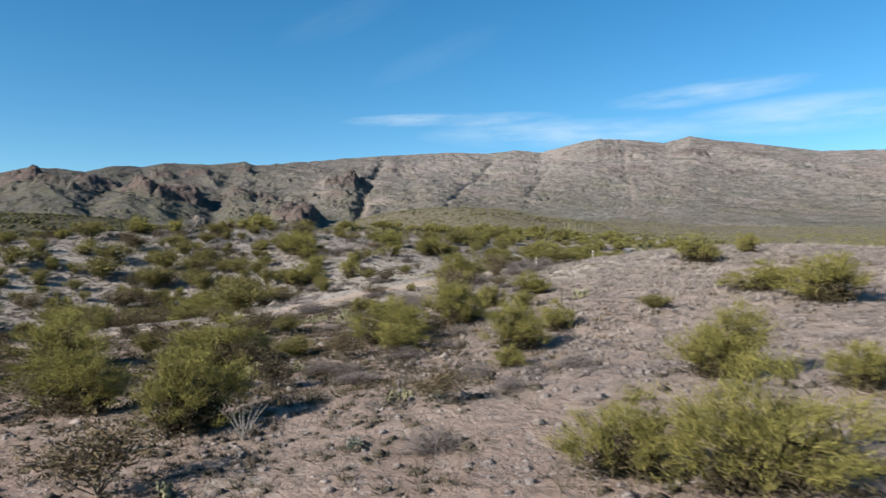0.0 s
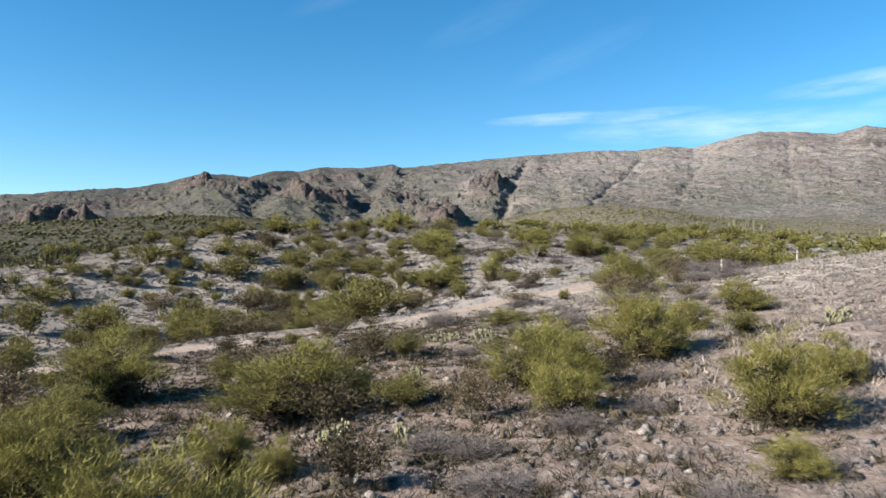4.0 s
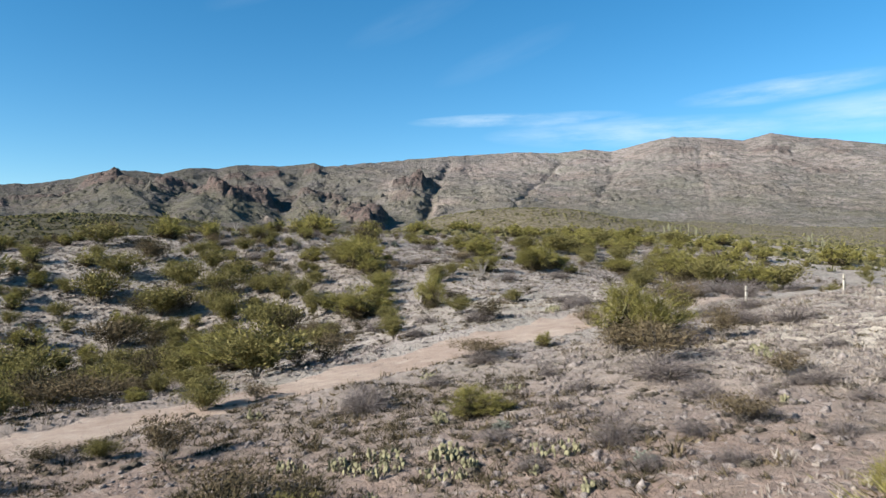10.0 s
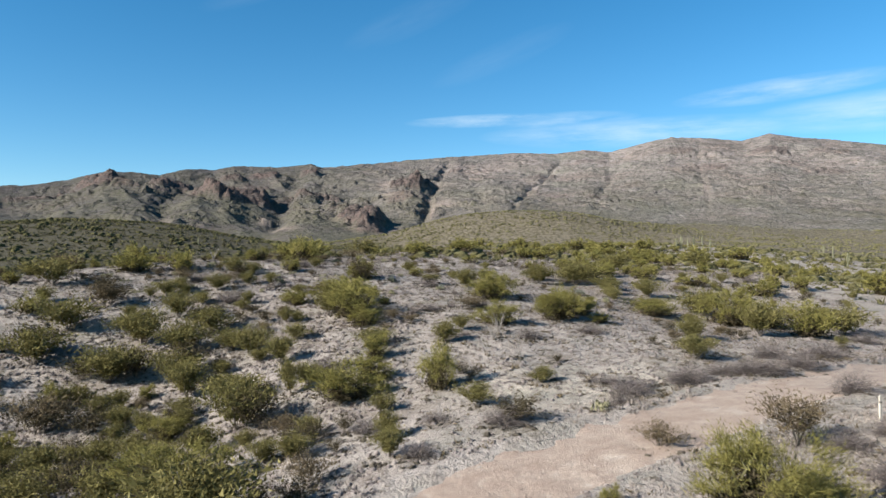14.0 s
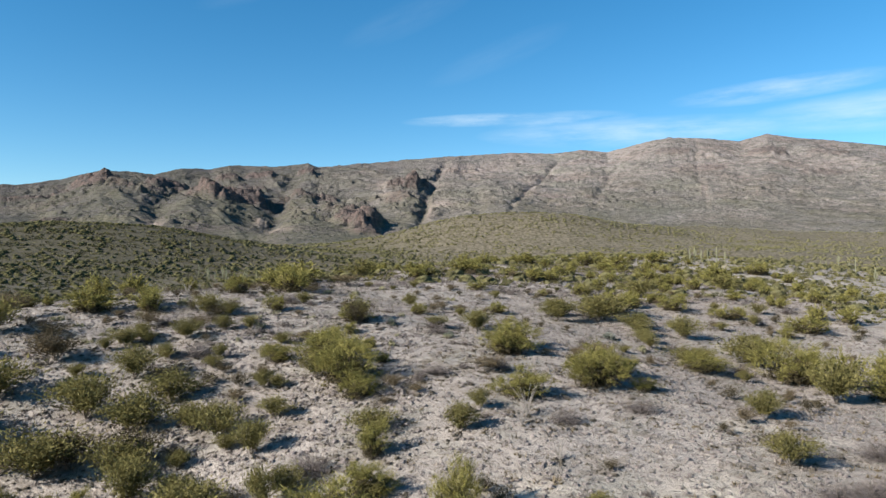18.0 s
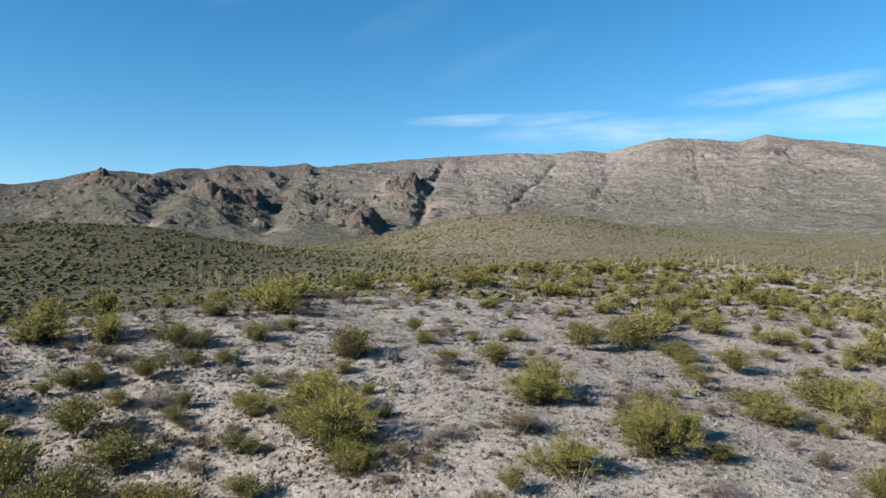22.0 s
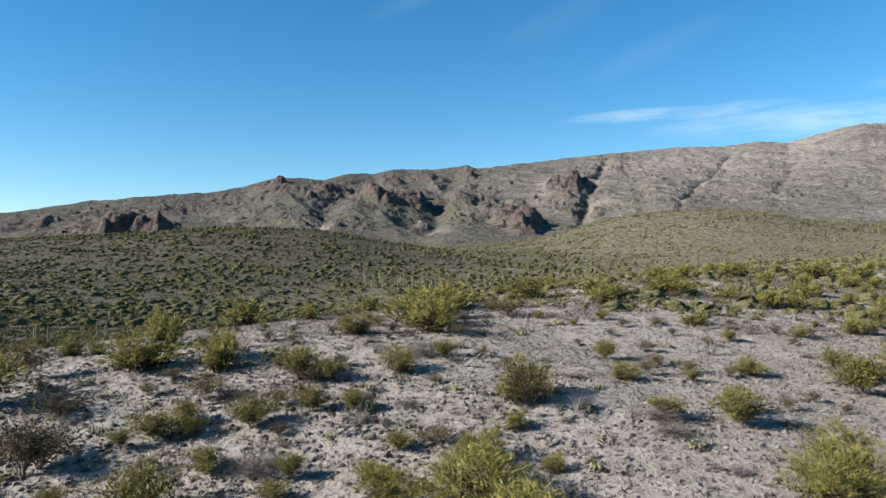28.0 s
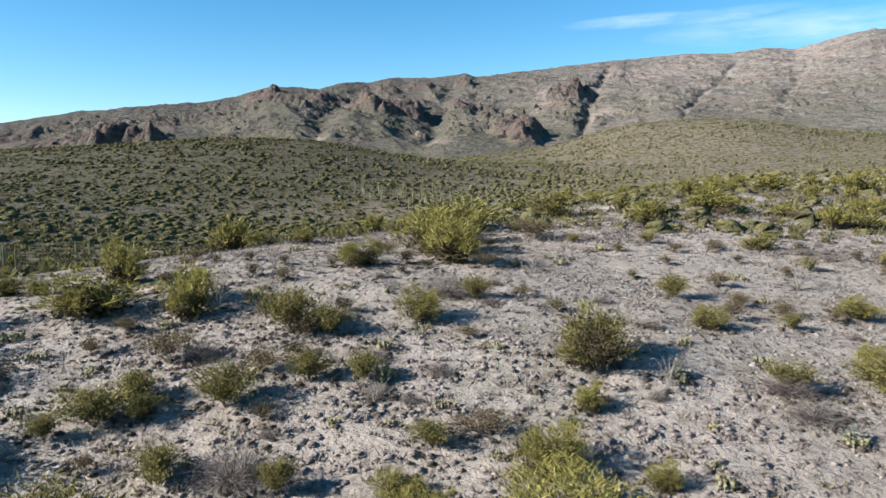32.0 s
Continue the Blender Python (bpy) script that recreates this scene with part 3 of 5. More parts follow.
outcrop(-18.6, 4.8, 1.3, 80, 0.55, 0.8)
outcrop(-14.6, 6.2, 1.2, 70, 0.35, 0.7)
outcrop(-6.3, 3.3, 2.0, 150, 1.9, 1.0, 0.5)
outcrop(-7.9, 3.9, 1.5, 80, 0.4, 0.5)
outcrop(-5.6, 2.7, 1.3, 70, 0.6, 0.9, 0.5)
outcrop(-2.9, 5.9, 1.5, 100, 1.15)
outcrop(-1.5, 6.1, 1.0, 70, 0.6)
outcrop(-3.2, 5.1, 1.3, 70, 0.45, 0.6)
outcrop(-10.0, 5.4, 2.6, 60, 0.42, 0.7)
outcrop(-12.8, 5.2, 1.0, 50, 0.25, 0.5)
outcrop(-10.5, 7.25, 0.8, 60, 0.55)
outcrop(-14.0, 7.0, 1.2, 60, 0.35)
outcrop(-20.8, 5.9, 1.6, 100, 0.95)
outcrop(-21.6, 5.3, 0.9, 50, 0.35, 0.7)
outcrop(-16.4, 6.9, 1.0, 60, 0.4, 0.8)
outcrop(-25.8, 5.9, 1.8, 90, 0.75)
outcrop(-27.0, 5.2, 2.0, 60, 0.32, 0.8)
outcrop(-23.4, 4.6, 1.6, 60, 0.3, 0.6)
outcrop(-30.4, 4.5, 1.8, 70, 0.4, 0.8)
outcrop(-33.0, 4.2, 1.4, 60, 0.3, 0.7)
outcrop(-35.2, 2.6, 3.2, 80, 2.5, 1.0, 0.4)
outcrop(-39.6, 3.0, 2.0, 70, 0.5, 0.9)
outcrop(-42.5, 3.0, 2.0, 70, 0.3, 0.7)
outcrop(-29.0, 3.0, 1.8, 60, 0.3, 0.7)
outcrop(8.0, 7.3, 1.2, 60, 0.22, 0.5)
outcrop(1.2, 7.6, 1.6, 50, 0.2, 0.6)
outcrop(12.0, 8.2, 1.3, 60, 0.22, 0.5)
outcrop(18.3, 8.7, 1.6, 60, 0.25, 0.6)
outcrop(25.0, 8.5, 1.5, 70, 0.3, 0.7)
outcrop(29.0, 7.9, 1.5, 60, 0.2, 0.5)
outcrop(21.0, 7.6, 1.4, 40, 0.16, 0.5)
outcrop(28.4, 6.9, 1.6, 40, 0.16, 0.5)
outcrop(12.4, 5.2, 1.0, 40, 0.14, 0.5)
for az, e, wa, we in ((-13.9, 3.4, 0.5, 0.22), (-12.6, 3.0, 0.9, 0.18), (-24.5, 2.7, 0.9, 0.18), (-0.6, 4.2, 0.3, 0.6), (0.4, 5.0, 0.9, 0.3), (7.4, 6.3, 0.45, 0.55), (20.6, 5.9, 0.25, 0.6), (-21.6, 3.3, 0.9, 0.14), (-4.3, 6.4, 0.8, 0.6), (3.0, 7.8, 2.5, 0.35)):
    bare = np.maximum(bare, np.exp(-((ma - az) / wa) ** 2 - ((el - e) / we) ** 2))
# gullies down to the wash
for az, lean_az, depth, wa in ((-0.9, 3.0, 0.4, 0.4), (-12.6, 3.0, 0.4, 0.8), (7.2, 5.0, 0.2, 0.25), (3.2, -2.0, 0.15, 0.6), (-21.0, 3.5, 0.35, 0.9), (20.5, -1.0, 0.08, 0.2), (-29.0, 4.0, 0.2, 0.8), (13.0, 3.0, 0.08, 0.25)):
    line = az + lean_az * (up - 0.4) + 0.8 * (fbm(mr / 190, ma * 0 + az, 3, 5) - 0.5)
    el = el - depth * body * np.exp(-((ma - line) / wa) ** 2)
EYE_Z = 6.0
mx_, my_ = mr * np.sin(np.radians(ma)), 20 + mr * np.cos(np.radians(ma))
mz = mr * np.tan(np.radians(el))
# ledges of the dipping strata, and rock that breaks through in patches
bed = mz + 0.05 * wx + 110 * (fbm(wx / 420, wy / 420, 3, 180) - 0.5) + 34 * (fbm(wx / 80, wy / 80, 4, 185) - 0.5)
stride = 23.0
part_of = bed / stride - np.floor(bed / stride)
rocky = np.clip((fbm(wx / 230, wy / 170, 4, 190) - 0.44) * 5, 0, 1) * np.clip((up - 0.1) * 4, 0, 1)
mz = mz + (0.18 + 0.2 * broken) * rocky * np.clip((1.02 - up) * 8, 0, 1) * stride * (smooth_step((part_of - 0.5) / 0.36 + 0.5) - part_of)
strewn = np.clip((fbm(wx / 75, wy / 60, 4, 195) - 0.5) * 8, 0, 1) * np.clip((up - 0.06) * 5, 0, 1) * (0.4 + 0.6 * broken)
mz = mz + strewn * np.clip((1.02 - up) * 4, 0.15, 1) * (12 * block ** 2 + 6 * chip ** 2) + np.clip((up - 0.8) * 6, 0, 1) * (4 * np.clip(block - 0.5, 0, 1) + 2 * chip) * rocky
mz = mz + crag * (3.5 * chip - 4.0 * np.exp(-joint * 7)) + 5 * (fbm(wx / 26, wy / 40, 4, 90) - 0.5) * np.clip(up * 3, 0, 1)
ledge_rock = np.clip(rocky * smooth_step((part_of - 0.32) * 5) * smooth_step((0.78 - part_of) * 5) + 0.8 * strewn * (block > 0.45), 0, 1)
mz = EYE_Z + np.where(up < 0.0, mz + up * 120, mz)
scrub_low = np.clip(np.interp(ma, (-58, -12, 4, 14, 50), (1.2, 1.15, 1.0, 0.95, 0.9)) - rise * np.interp(ma, (-58, -12, 4, 50), (0.75, 0.8, 1.2, 1.2)), 0, 1)
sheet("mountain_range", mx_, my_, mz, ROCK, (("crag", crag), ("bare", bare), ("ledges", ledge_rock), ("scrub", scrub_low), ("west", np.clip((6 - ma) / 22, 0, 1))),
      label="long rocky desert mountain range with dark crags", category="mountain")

# ---- plants ----
rng = np.random.default_rng(7)


def mesh_of(name, verts, faces, material, smooth=False):
    me = bpy.data.meshes.new(name)
    me.from_pydata([tuple(v) for v in verts], [], faces)
    me.materials.append(material)
    if smooth:
        me.shade_smooth()
    return me


def soup(name, verts, sides, material):
    """Many separate small faces of the same number of sides, as one mesh."""
    me = bpy.data.meshes.new(name)
    n = len(verts)
    me.vertices.add(n)
    me.vertices.foreach_set("co", np.asarray(verts, np.float32).ravel())
    me.loops.add(n)
    me.loops.foreach_set("vertex_index", np.arange(n, dtype=np.int32))
    me.polygons.add(n // sides)
    me.polygons.foreach_set("loop_start", np.arange(0, n, sides, dtype=np.int32))
    me.update(calc_edges=True)
    me.materials.append(material)
    return me


def unit(v):
    return v / np.maximum(np.linalg.norm(v, axis=-1, keepdims=True), 1e-9)


def blades(at, way, length, width, sides=4):
    """Narrow leaves or twigs from their feet, along their ways; four-sided ones are widest in the middle."""
    n = len(at)
    side = unit(np.cross(way, unit(rng.normal(size=(n, 3))))) * np.reshape(width, (-1, 1)) / 2
    tip = at + way * np.reshape(length, (-1, 1))
    mid = at + way * np.reshape(length, (-1, 1)) * 0.5
    if sides == 4:
        return np.stack([at, mid + side, tip, mid - side], 1).reshape(-1, 3)
    return np.stack([at - side, at + side, tip], 1).reshape(-1, 3)


def tube(points, radii, sides=5):
    """A tapered limb along points."""
    verts, faces = [], []
    for k, (p, r) in enumerate(zip(points, radii)):
        for j in range(sides):
            a = 2 * math.pi * j / sides
            verts.append((p[0] + r * math.cos(a), p[1] + r * math.sin(a), p[2]))
        if k:
            for j in range(sides):
                a, b = (k - 1) * sides + j, (k - 1) * sides + (j + 1) % sides
                faces.append((a, b, b + sides, a + sides))
    faces.append(tuple(range(len(verts) - sides, len(verts))))
    return verts, faces


def limbs(name, ways, material, radius, bend=0.25):
    """Stems that leave one root and spread, as one mesh."""
    verts, faces = [], []
    start = np.array([0.0, 0.0, -0.04])
    for end in ways:
        knee = start * 0.5 + end * 0.5 + np.array([0, 0, bend * 0.3]) + rng.normal(size=3) * 0.03
        pts = [start, start * 0.6 + knee * 0.4 + rng.normal(size=3) * 0.012, knee, end * 0.6 + knee * 0.4, end]
        v, f = tube(pts, [radius, radius * 0.85, radius * 0.6, radius * 0.4, radius * 0.15], 3)
        base = len(verts) - 3 if verts else 0    # every limb leaves the same root ring
        faces += [tuple(i if i < 3 else i + base for i in q) for q in f]
        verts += v[3:] if verts else v
    return mesh_of(name, verts, faces, material, True)


def verde_variant(lots):
    """A palo verde one unit high and wide: sprays of fine upright twigs on green limbs, in a few uneven lobes with gaps between."""
    k = 130
    domes = int(rng.integers(4, 8))
    da = np.arange(domes) * 2 * math.pi / domes + rng.uniform(0, 1.2, domes)
    dr, size, tall = rng.uniform(0.1, 0.31, domes), rng.uniform(0.13, 0.24, domes), rng.uniform(0.55, 0.95, domes)
    tall[0], size[0], dr[0] = 1.0, 0.22, 0.07
    w = rng.choice(domes, k, p=size / size.sum())
    ang, lift = rng.uniform(0, 2 * math.pi, k), rng.uniform(0.0, 1.0, k) ** 0.6
    rad = size[w] * np.sqrt(1 - (lift * 0.92) ** 2) * rng.uniform(0.45, 1.1, k)
    tips = np.stack([dr[w] * np.cos(da[w]) + rad * np.cos(ang), dr[w] * np.sin(da[w]) + rad * np.sin(ang), 0.06 + 0.72 * tall[w] * lift * rng.uniform(0.75, 1.1, k)], 1)
    # each spray fans out and up from its tip
    n = max(6, lots // k)
    lean = unit(tips * np.array([0.9, 0.9, 0.25]) + np.array([0, 0, 0.32]) + rng.normal(size=(k, 3)) * 0.16)
    reach = rng.uniform(0.07, 0.17, k)
    along = rng.uniform(0, 1, (k, n))
    at = (tips[:, None] + lean[:, None] * (along * reach[:, None])[..., None] + rng.normal(size=(k, n, 3)) * (0.012 + 0.032 * along)[..., None]).reshape(-1, 3)
    at[:, 2] = np.maximum(at[:, 2], 0.02)
    way = unit(np.repeat(lean, n, 0) + np.array([0, 0, 0.15]) + rng.normal(size=(k * n, 3)) * 0.42)
    m, coarse = k * n, math.sqrt(6000 / lots)
    length, width = rng.uniform(0.04, 0.1, m) * coarse ** 0.6, rng.uniform(0.0045, 0.0095, m) * coarse ** 1.15
    core = 200 + min(lots, 9000) // 4    # thicker dark twigs inside, which close the crown and colour in its inner shade
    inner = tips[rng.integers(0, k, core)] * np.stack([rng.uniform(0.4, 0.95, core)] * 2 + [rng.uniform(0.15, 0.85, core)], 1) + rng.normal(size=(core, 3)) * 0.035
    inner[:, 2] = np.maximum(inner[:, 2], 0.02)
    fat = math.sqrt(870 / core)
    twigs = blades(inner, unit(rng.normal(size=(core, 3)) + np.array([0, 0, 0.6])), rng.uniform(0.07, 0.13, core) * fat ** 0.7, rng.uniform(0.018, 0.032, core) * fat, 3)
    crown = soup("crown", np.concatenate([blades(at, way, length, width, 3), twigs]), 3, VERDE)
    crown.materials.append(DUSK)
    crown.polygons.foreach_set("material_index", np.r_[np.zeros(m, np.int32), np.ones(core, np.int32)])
    pick = tips[rng.choice(k, 14, replace=False)]
    return [("trunk", limbs("trunk", pick * 0.95, BARK, 0.016), "forking green-brown limbs"), ("crown", crown, "fine yellow-green twigs")]


def vase_variant(material, bark, stems, leaves, size, lean=0.55, low=0.25, crown_label="small olive leaves"):
    """A shrub of stems that fan out from one root, leafy over their upper part."""
    ang = rng.uniform(0, 2 * math.pi, stems)
    out = rng.uniform(0.08, 0.52, stems)
    ends = np.stack([out * np.cos(ang), out * np.sin(ang), rng.uniform(0.62, 1.0, stems) * (1 - lean * out)], 1)
    s = rng.integers(0, stems, leaves)
    t = rng.uniform(low, 1.0, leaves) ** 0.7
    p = ends[s] * t[:, None]
    p[:, 2] += 0.1 * np.sin(t * math.pi)
    p += rng.normal(size=(leaves, 3)) * (0.03 + 0.045 * t[:, None])
    p[:, 2] = np.maximum(p[:, 2], 0.02)
    way = unit(unit(ends[s]) * 0.8 + np.array([0, 0, 0.2]) + rng.normal(size=(leaves, 3)) * 0.6)
    length, width = rng.uniform(0.7, 1.5, leaves) * size, rng.uniform(0.14, 0.28, leaves) * size
    big = rng.uniform(0, 1, leaves) < 0.1
    length, width = np.where(big, length * 1.5, length), np.where(big, width * 1.7, width)
    crown = soup("crown", blades(p, way, length, width * 1.5, 3), 3, material)
    return [("stem", limbs("stem", ends[: min(stems, 9)] * 0.95, bark, 0.009), ""), ("crown", crown, crown_label)]


def mound_variant(material, count, size, wide=0.16):
    """A low mound of fine twigs."""
    d = unit(rng.normal(size=(count, 3)) * np.array([1, 1, 0.7]) + np.array([0, 0, 0.55]))
    d[:, 2] = np.abs(d[:, 2])
    p = d * np.array([0.42, 0.42, 0.8]) * rng.uniform(0.15, 0.9, (count, 1)) * rng.uniform(0.75, 1.0, (count, 1))
    way = unit(d + rng.normal(size=(count, 3)) * 0.5)
    way[:, 2] = np.abs(way[:, 2]) * 0.9
    return soup("crown", blades(p, way, rng.uniform(0.6, 1.4, count) * size, rng.uniform(0.6, 1.4, count) * size * wide * 1.5, 3), 3, material)


def pad_mesh():
    """A flat oval cactus pad that stands on its narrow end, one unit high."""
    verts, faces, rings = [], [], 4
    for k in range(rings + 1):
        t = k / rings
        w, th = 0.42 * math.sin(math.pi * min(t * 0.93 + 0.06, 1)) ** 0.75 * (0.75 + 0.35 * t), 0.07 * math.sin(math.pi * min(t * 0.9 + 0.08, 1))
        for j in range(8):
            a = 2 * math.pi * j / 8
            verts.append((w * math.cos(a), th * math.sin(a), t))
        if k:
            for j in range(8):
                a, b = (k - 1) * 8 + j, (k - 1) * 8 + (j + 1) % 8
                faces.append((a, b, b + 8, a + 8))
    faces.append(tuple(range(len(verts) - 8, len(verts))))
    return mesh_of("pad", verts, faces, PAD, True)


def cane_mesh(bow):
    pts = [np.array([bow * t * t, 0.05 * math.sin(t * 5) * bow, t]) for t in np.linspace(0, 1, 6)]
    return mesh_of("cane", *tube(pts, [0.011, 0.011, 0.010, 0.008, 0.006, 0.003], 5), CANE, True)


VARIANTS = {
    "palo_verde close": [verde_variant(15000) for _ in range(6)],
    "palo_verde": [verde_variant(6500) for _ in range(6)],
    "palo_verde mid": [verde_variant(1600) for _ in range(6)],
    "palo_verde far": [verde_variant(650) for _ in range(6)],
    "creosote close": [vase_variant(OLIVE, STEM, 40, 6500, 0.044, 0.55, 0.1) for _ in range(5)],
    "creosote": [vase_variant(OLIVE, STEM, 36, 3600, 0.056, 0.55, 0.1) for _ in range(5)],
    "creosote mid": [vase_variant(OLIVE, STEM, 30, 1800, 0.07, 0.55, 0.1) for _ in range(5)],
    "creosote far": [vase_variant(OLIVE, STEM, 24, 800, 0.095, 0.55, 0.1) for _ in range(4)],
    "brown_shrub": [vase_variant(BROWN, STEM, 30, 1900, 0.05, 0.5, 0.2, "dry brown twigs") for _ in range(4)],
    "mesquite": [vase_variant(DUSK, STEM, 32, 1700, 0.052, 0.45, 0.12, "dark olive-brown leaves") for _ in range(5)],
    "grey_shrub": [[("stem", limbs("stem", unit(rng.normal(size=(12, 3)) + np.array([0, 0, 1.3])) * 0.6, STEM, 0.012), ""),
                    ("crown", mound_variant(GREY, 2400, 0.12, 0.034), "bare grey twigs")] for _ in range(4)],
    "sage": [[("stem", limbs("stem", unit(rng.normal(size=(8, 3)) + np.array([0, 0, 1.3])) * 0.5, STEM, 0.014), ""),
              ("crown", mound_variant(SAGE, 420, 0.14, 0.3), "grey-green leaves")] for _ in range(2)],
}
PADS = [pad_mesh()]
CANES = [cane_mesh(b) for b in (0.12, 0.25, 0.4)]
LABELS = {
    "palo_verde": ("bushy yellow-green palo verde on stony soil", "tree", "palo verde trees"),
    "creosote": ("olive-green creosote bush with many thin stems", "shrub", "creosote bushes"),
    "brown_shrub": ("dry brown desert shrub with sparse twigs", "shrub", "dry brown shrubs"),
    "mesquite": ("dark olive-brown mesquite bush with dense twigs", "shrub", "mesquite bushes"),
    "grey_shrub": ("leafless grey shrub of tangled dead twigs", "shrub", "grey shrubs"),
    "sage": ("low rounded shrub with pale grey-green leaves", "shrub", "pale shrubs"),
}
PLACED = []


def plant(kind, x, y, high, wide):
    """A plant of that kind at its place, high and wide in metres."""
    label, category, group = LABELS[kind]
    root = tagged(new(kind), label, category, group)
    z = float(ground(x, y))
    root.matrix_world = Matrix.LocRotScale((x, y, z - 0.03), Euler((0, 0, rng.uniform(0, 6.28))), (wide, wide, high))
    reach = " close" if y < 42 and abs(x) < 20 else "" if y < 125 and abs(x) < 34 else " mid" if y < 150 and abs(x) < 50 else " far"
    shapes = VARIANTS.get(kind + reach, VARIANTS[kind])
    for name, mesh, text in shapes[int(rng.integers(len(shapes)))]:
        ob = new(name, mesh)
        ob.parent = root
        if text:
            ob["label"] = text
    PLACED.append((x, y, wide))
    return root


def palo_verde(x, y, high, wide):
    return plant("palo_verde", x, y, high, wide * 1.32)


def creosote(x, y, high, wide):
    return plant("creosote", x, y, high * 1.15, wide * 1.35)


def brown_shrub(x, y, high, wide):
    return plant("brown_shrub", x, y, high * 1.25, wide * 1.5)


def mesquite(x, y, high, wide):
    return plant("mesquite", x, y, high * 1.15, wide * 1.25)


def grey_shrub(x, y, high, wide):
    return plant("grey_shrub", x, y, high * 1.1, wide * 1.4)


def sage(x, y, high, wide):
    return plant("sage", x, y, high, wide)


def prickly_pear(x, y, high, wide):
    """A clump of pads in two or three storeys."""
    root = tagged(new("prickly_pear"), "prickly pear clump with yellowish flat pads", "cactus", "prickly pears")
    root.matrix_world = Matrix.Translation((x, y, float(ground(x, y)) - 0.02)) @ Matrix.Rotation(rng.uniform(0, 6.28), 4, "Z")
    high = high * 0.85
    size = max(0.17, 0.34 * high)
    for _ in range(int(np.clip(9 + wide * 10, 12, 26))):
        a, r = rng.uniform(0, 6.28), wide * 0.5 * math.sqrt(rng.uniform(0, 1)) * 0.85
        px, py, turn, tilt = r * math.cos(a), r * math.sin(a) * 0.7, rng.uniform(0, 3.14), rng.uniform(-0.45, 0.45)
        z = 0.0
        for storey in range(1 + int(rng.uniform() < 0.75 * high / 0.6) + int(rng.uniform() < 0.3)):
            s = size * rng.uniform(0.75, 1.1) * (1 - 0.12 * storey)
            if z + s > high * 1.25:
                break
            pad = new("pad", PADS[0])
            pad.parent = root
            pad.matrix_basis = Matrix.LocRotScale((px, py, z), Euler((tilt, rng.uniform(-0.5, 0.5), turn)), (s, s, s))
            z += s * 0.85
            turn += rng.uniform(0.4, 1.2)
    PLACED.append((x, y, wide))
    return root


def ocotillo(x, y, high, wide):
    """A spray of thorny grey wands from one root."""
    root = tagged(new("ocotillo"), "leafless ocotillo with thin grey wands", "shrub", "ocotillos")
    root.matrix_world = Matrix.Translation((x, y, float(ground(x, y)) - 0.05))
    for k in range(11):
        a = 2 * math.pi * k / 11 + rng.uniform(-0.25, 0.25)
        ob = new("cane", CANES[k % 3])
        ob.parent = root
        s = high * rng.uniform(0.7, 1.0)
        ob.matrix_basis = Euler((0, 0, a)).to_matrix().to_4x4() @ Euler((0, rng.uniform(0.08, 0.42), 0)).to_matrix().to_4x4() @ Matrix.Diagonal((s * 0.9, s * 0.9, s, 1))
    PLACED.append((x, y, wide))
    return root


def cholla(x, y, high, wide):
    """A jointed cactus with a dark stem and pale spiny ends."""
    root = tagged(new("cholla"), "pale spiny cholla with a dark stem", "cactus")
    root.matrix_world = Matrix.LocRotScale((x, y, float(ground(x, y)) - 0.03), None, (high, high, high))
    v, f = tube([np.array([0, 0, 0]), np.array([0.02, 0, 0.3]), np.array([0, 0.02, 0.6])], [0.05, 0.04, 0.035], 7)
    ob = new("stem", mesh_of("stem", v, f, STEM, True))
    ob.parent = root
    for k in range(16):
        a, t = k * 2.4, rng.uniform(0.35, 0.75)
        v, f = tube([np.array([0, 0, 0.0]), np.array([0.02, 0, 0.12]), np.array([0.06, 0, 0.25])], [0.03, 0.045, 0.03], 6)
        ob = new("branch", mesh_of("branch", v, f, STRAW, True))
        ob.parent = root
        ob.matrix_basis = Matrix.Translation((0, 0, t)) @ Euler((0, rng.uniform(0.3, 1.0), a)).to_matrix().to_4x4()
    PLACED.append((x, y, wide))
    return root


def ribbed(height, radius, ribs=11):
    """A ribbed column with a rounded head."""
    verts, faces = [], []
    shape = ((0, 0.78), (0.15, 0.92), (0.55, 1.0), (0.85, 0.95), (0.95, 0.7), (0.99, 0.35), (1.0, 0.06))
    n = ribs * 2
    for k, (t, w) in enumerate(shape):
        for j in range(n):
            a, r = 2 * math.pi * j / n, radius * w * (1.0 if j % 2 else 0.82)
            verts.append((r * math.cos(a), r * math.sin(a), t * height))
        if k:
            for j in range(n):
                a, b = (k - 1) * n + j, (k - 1) * n + (j + 1) % n
                faces.append((a, b, b + n, a + n))
    return verts, faces


SAGUARO_TRUNK = mesh_of("trunk", *ribbed(1.0, 0.05), FLESH)


def arm_mesh():
    pts = [np.array([0, 0, 0]), np.array([0.06, 0, 0.0]), np.array([0.1, 0, 0.03]), np.array([0.115, 0, 0.1]), np.array([0.115, 0, 0.3]), np.array([0.115, 0, 0.36])]
    return mesh_of("arm", *tube(pts, [0.02, 0.03, 0.034, 0.036, 0.034, 0.015], 9), FLESH, True)


SAGUARO_ARM = arm_mesh()


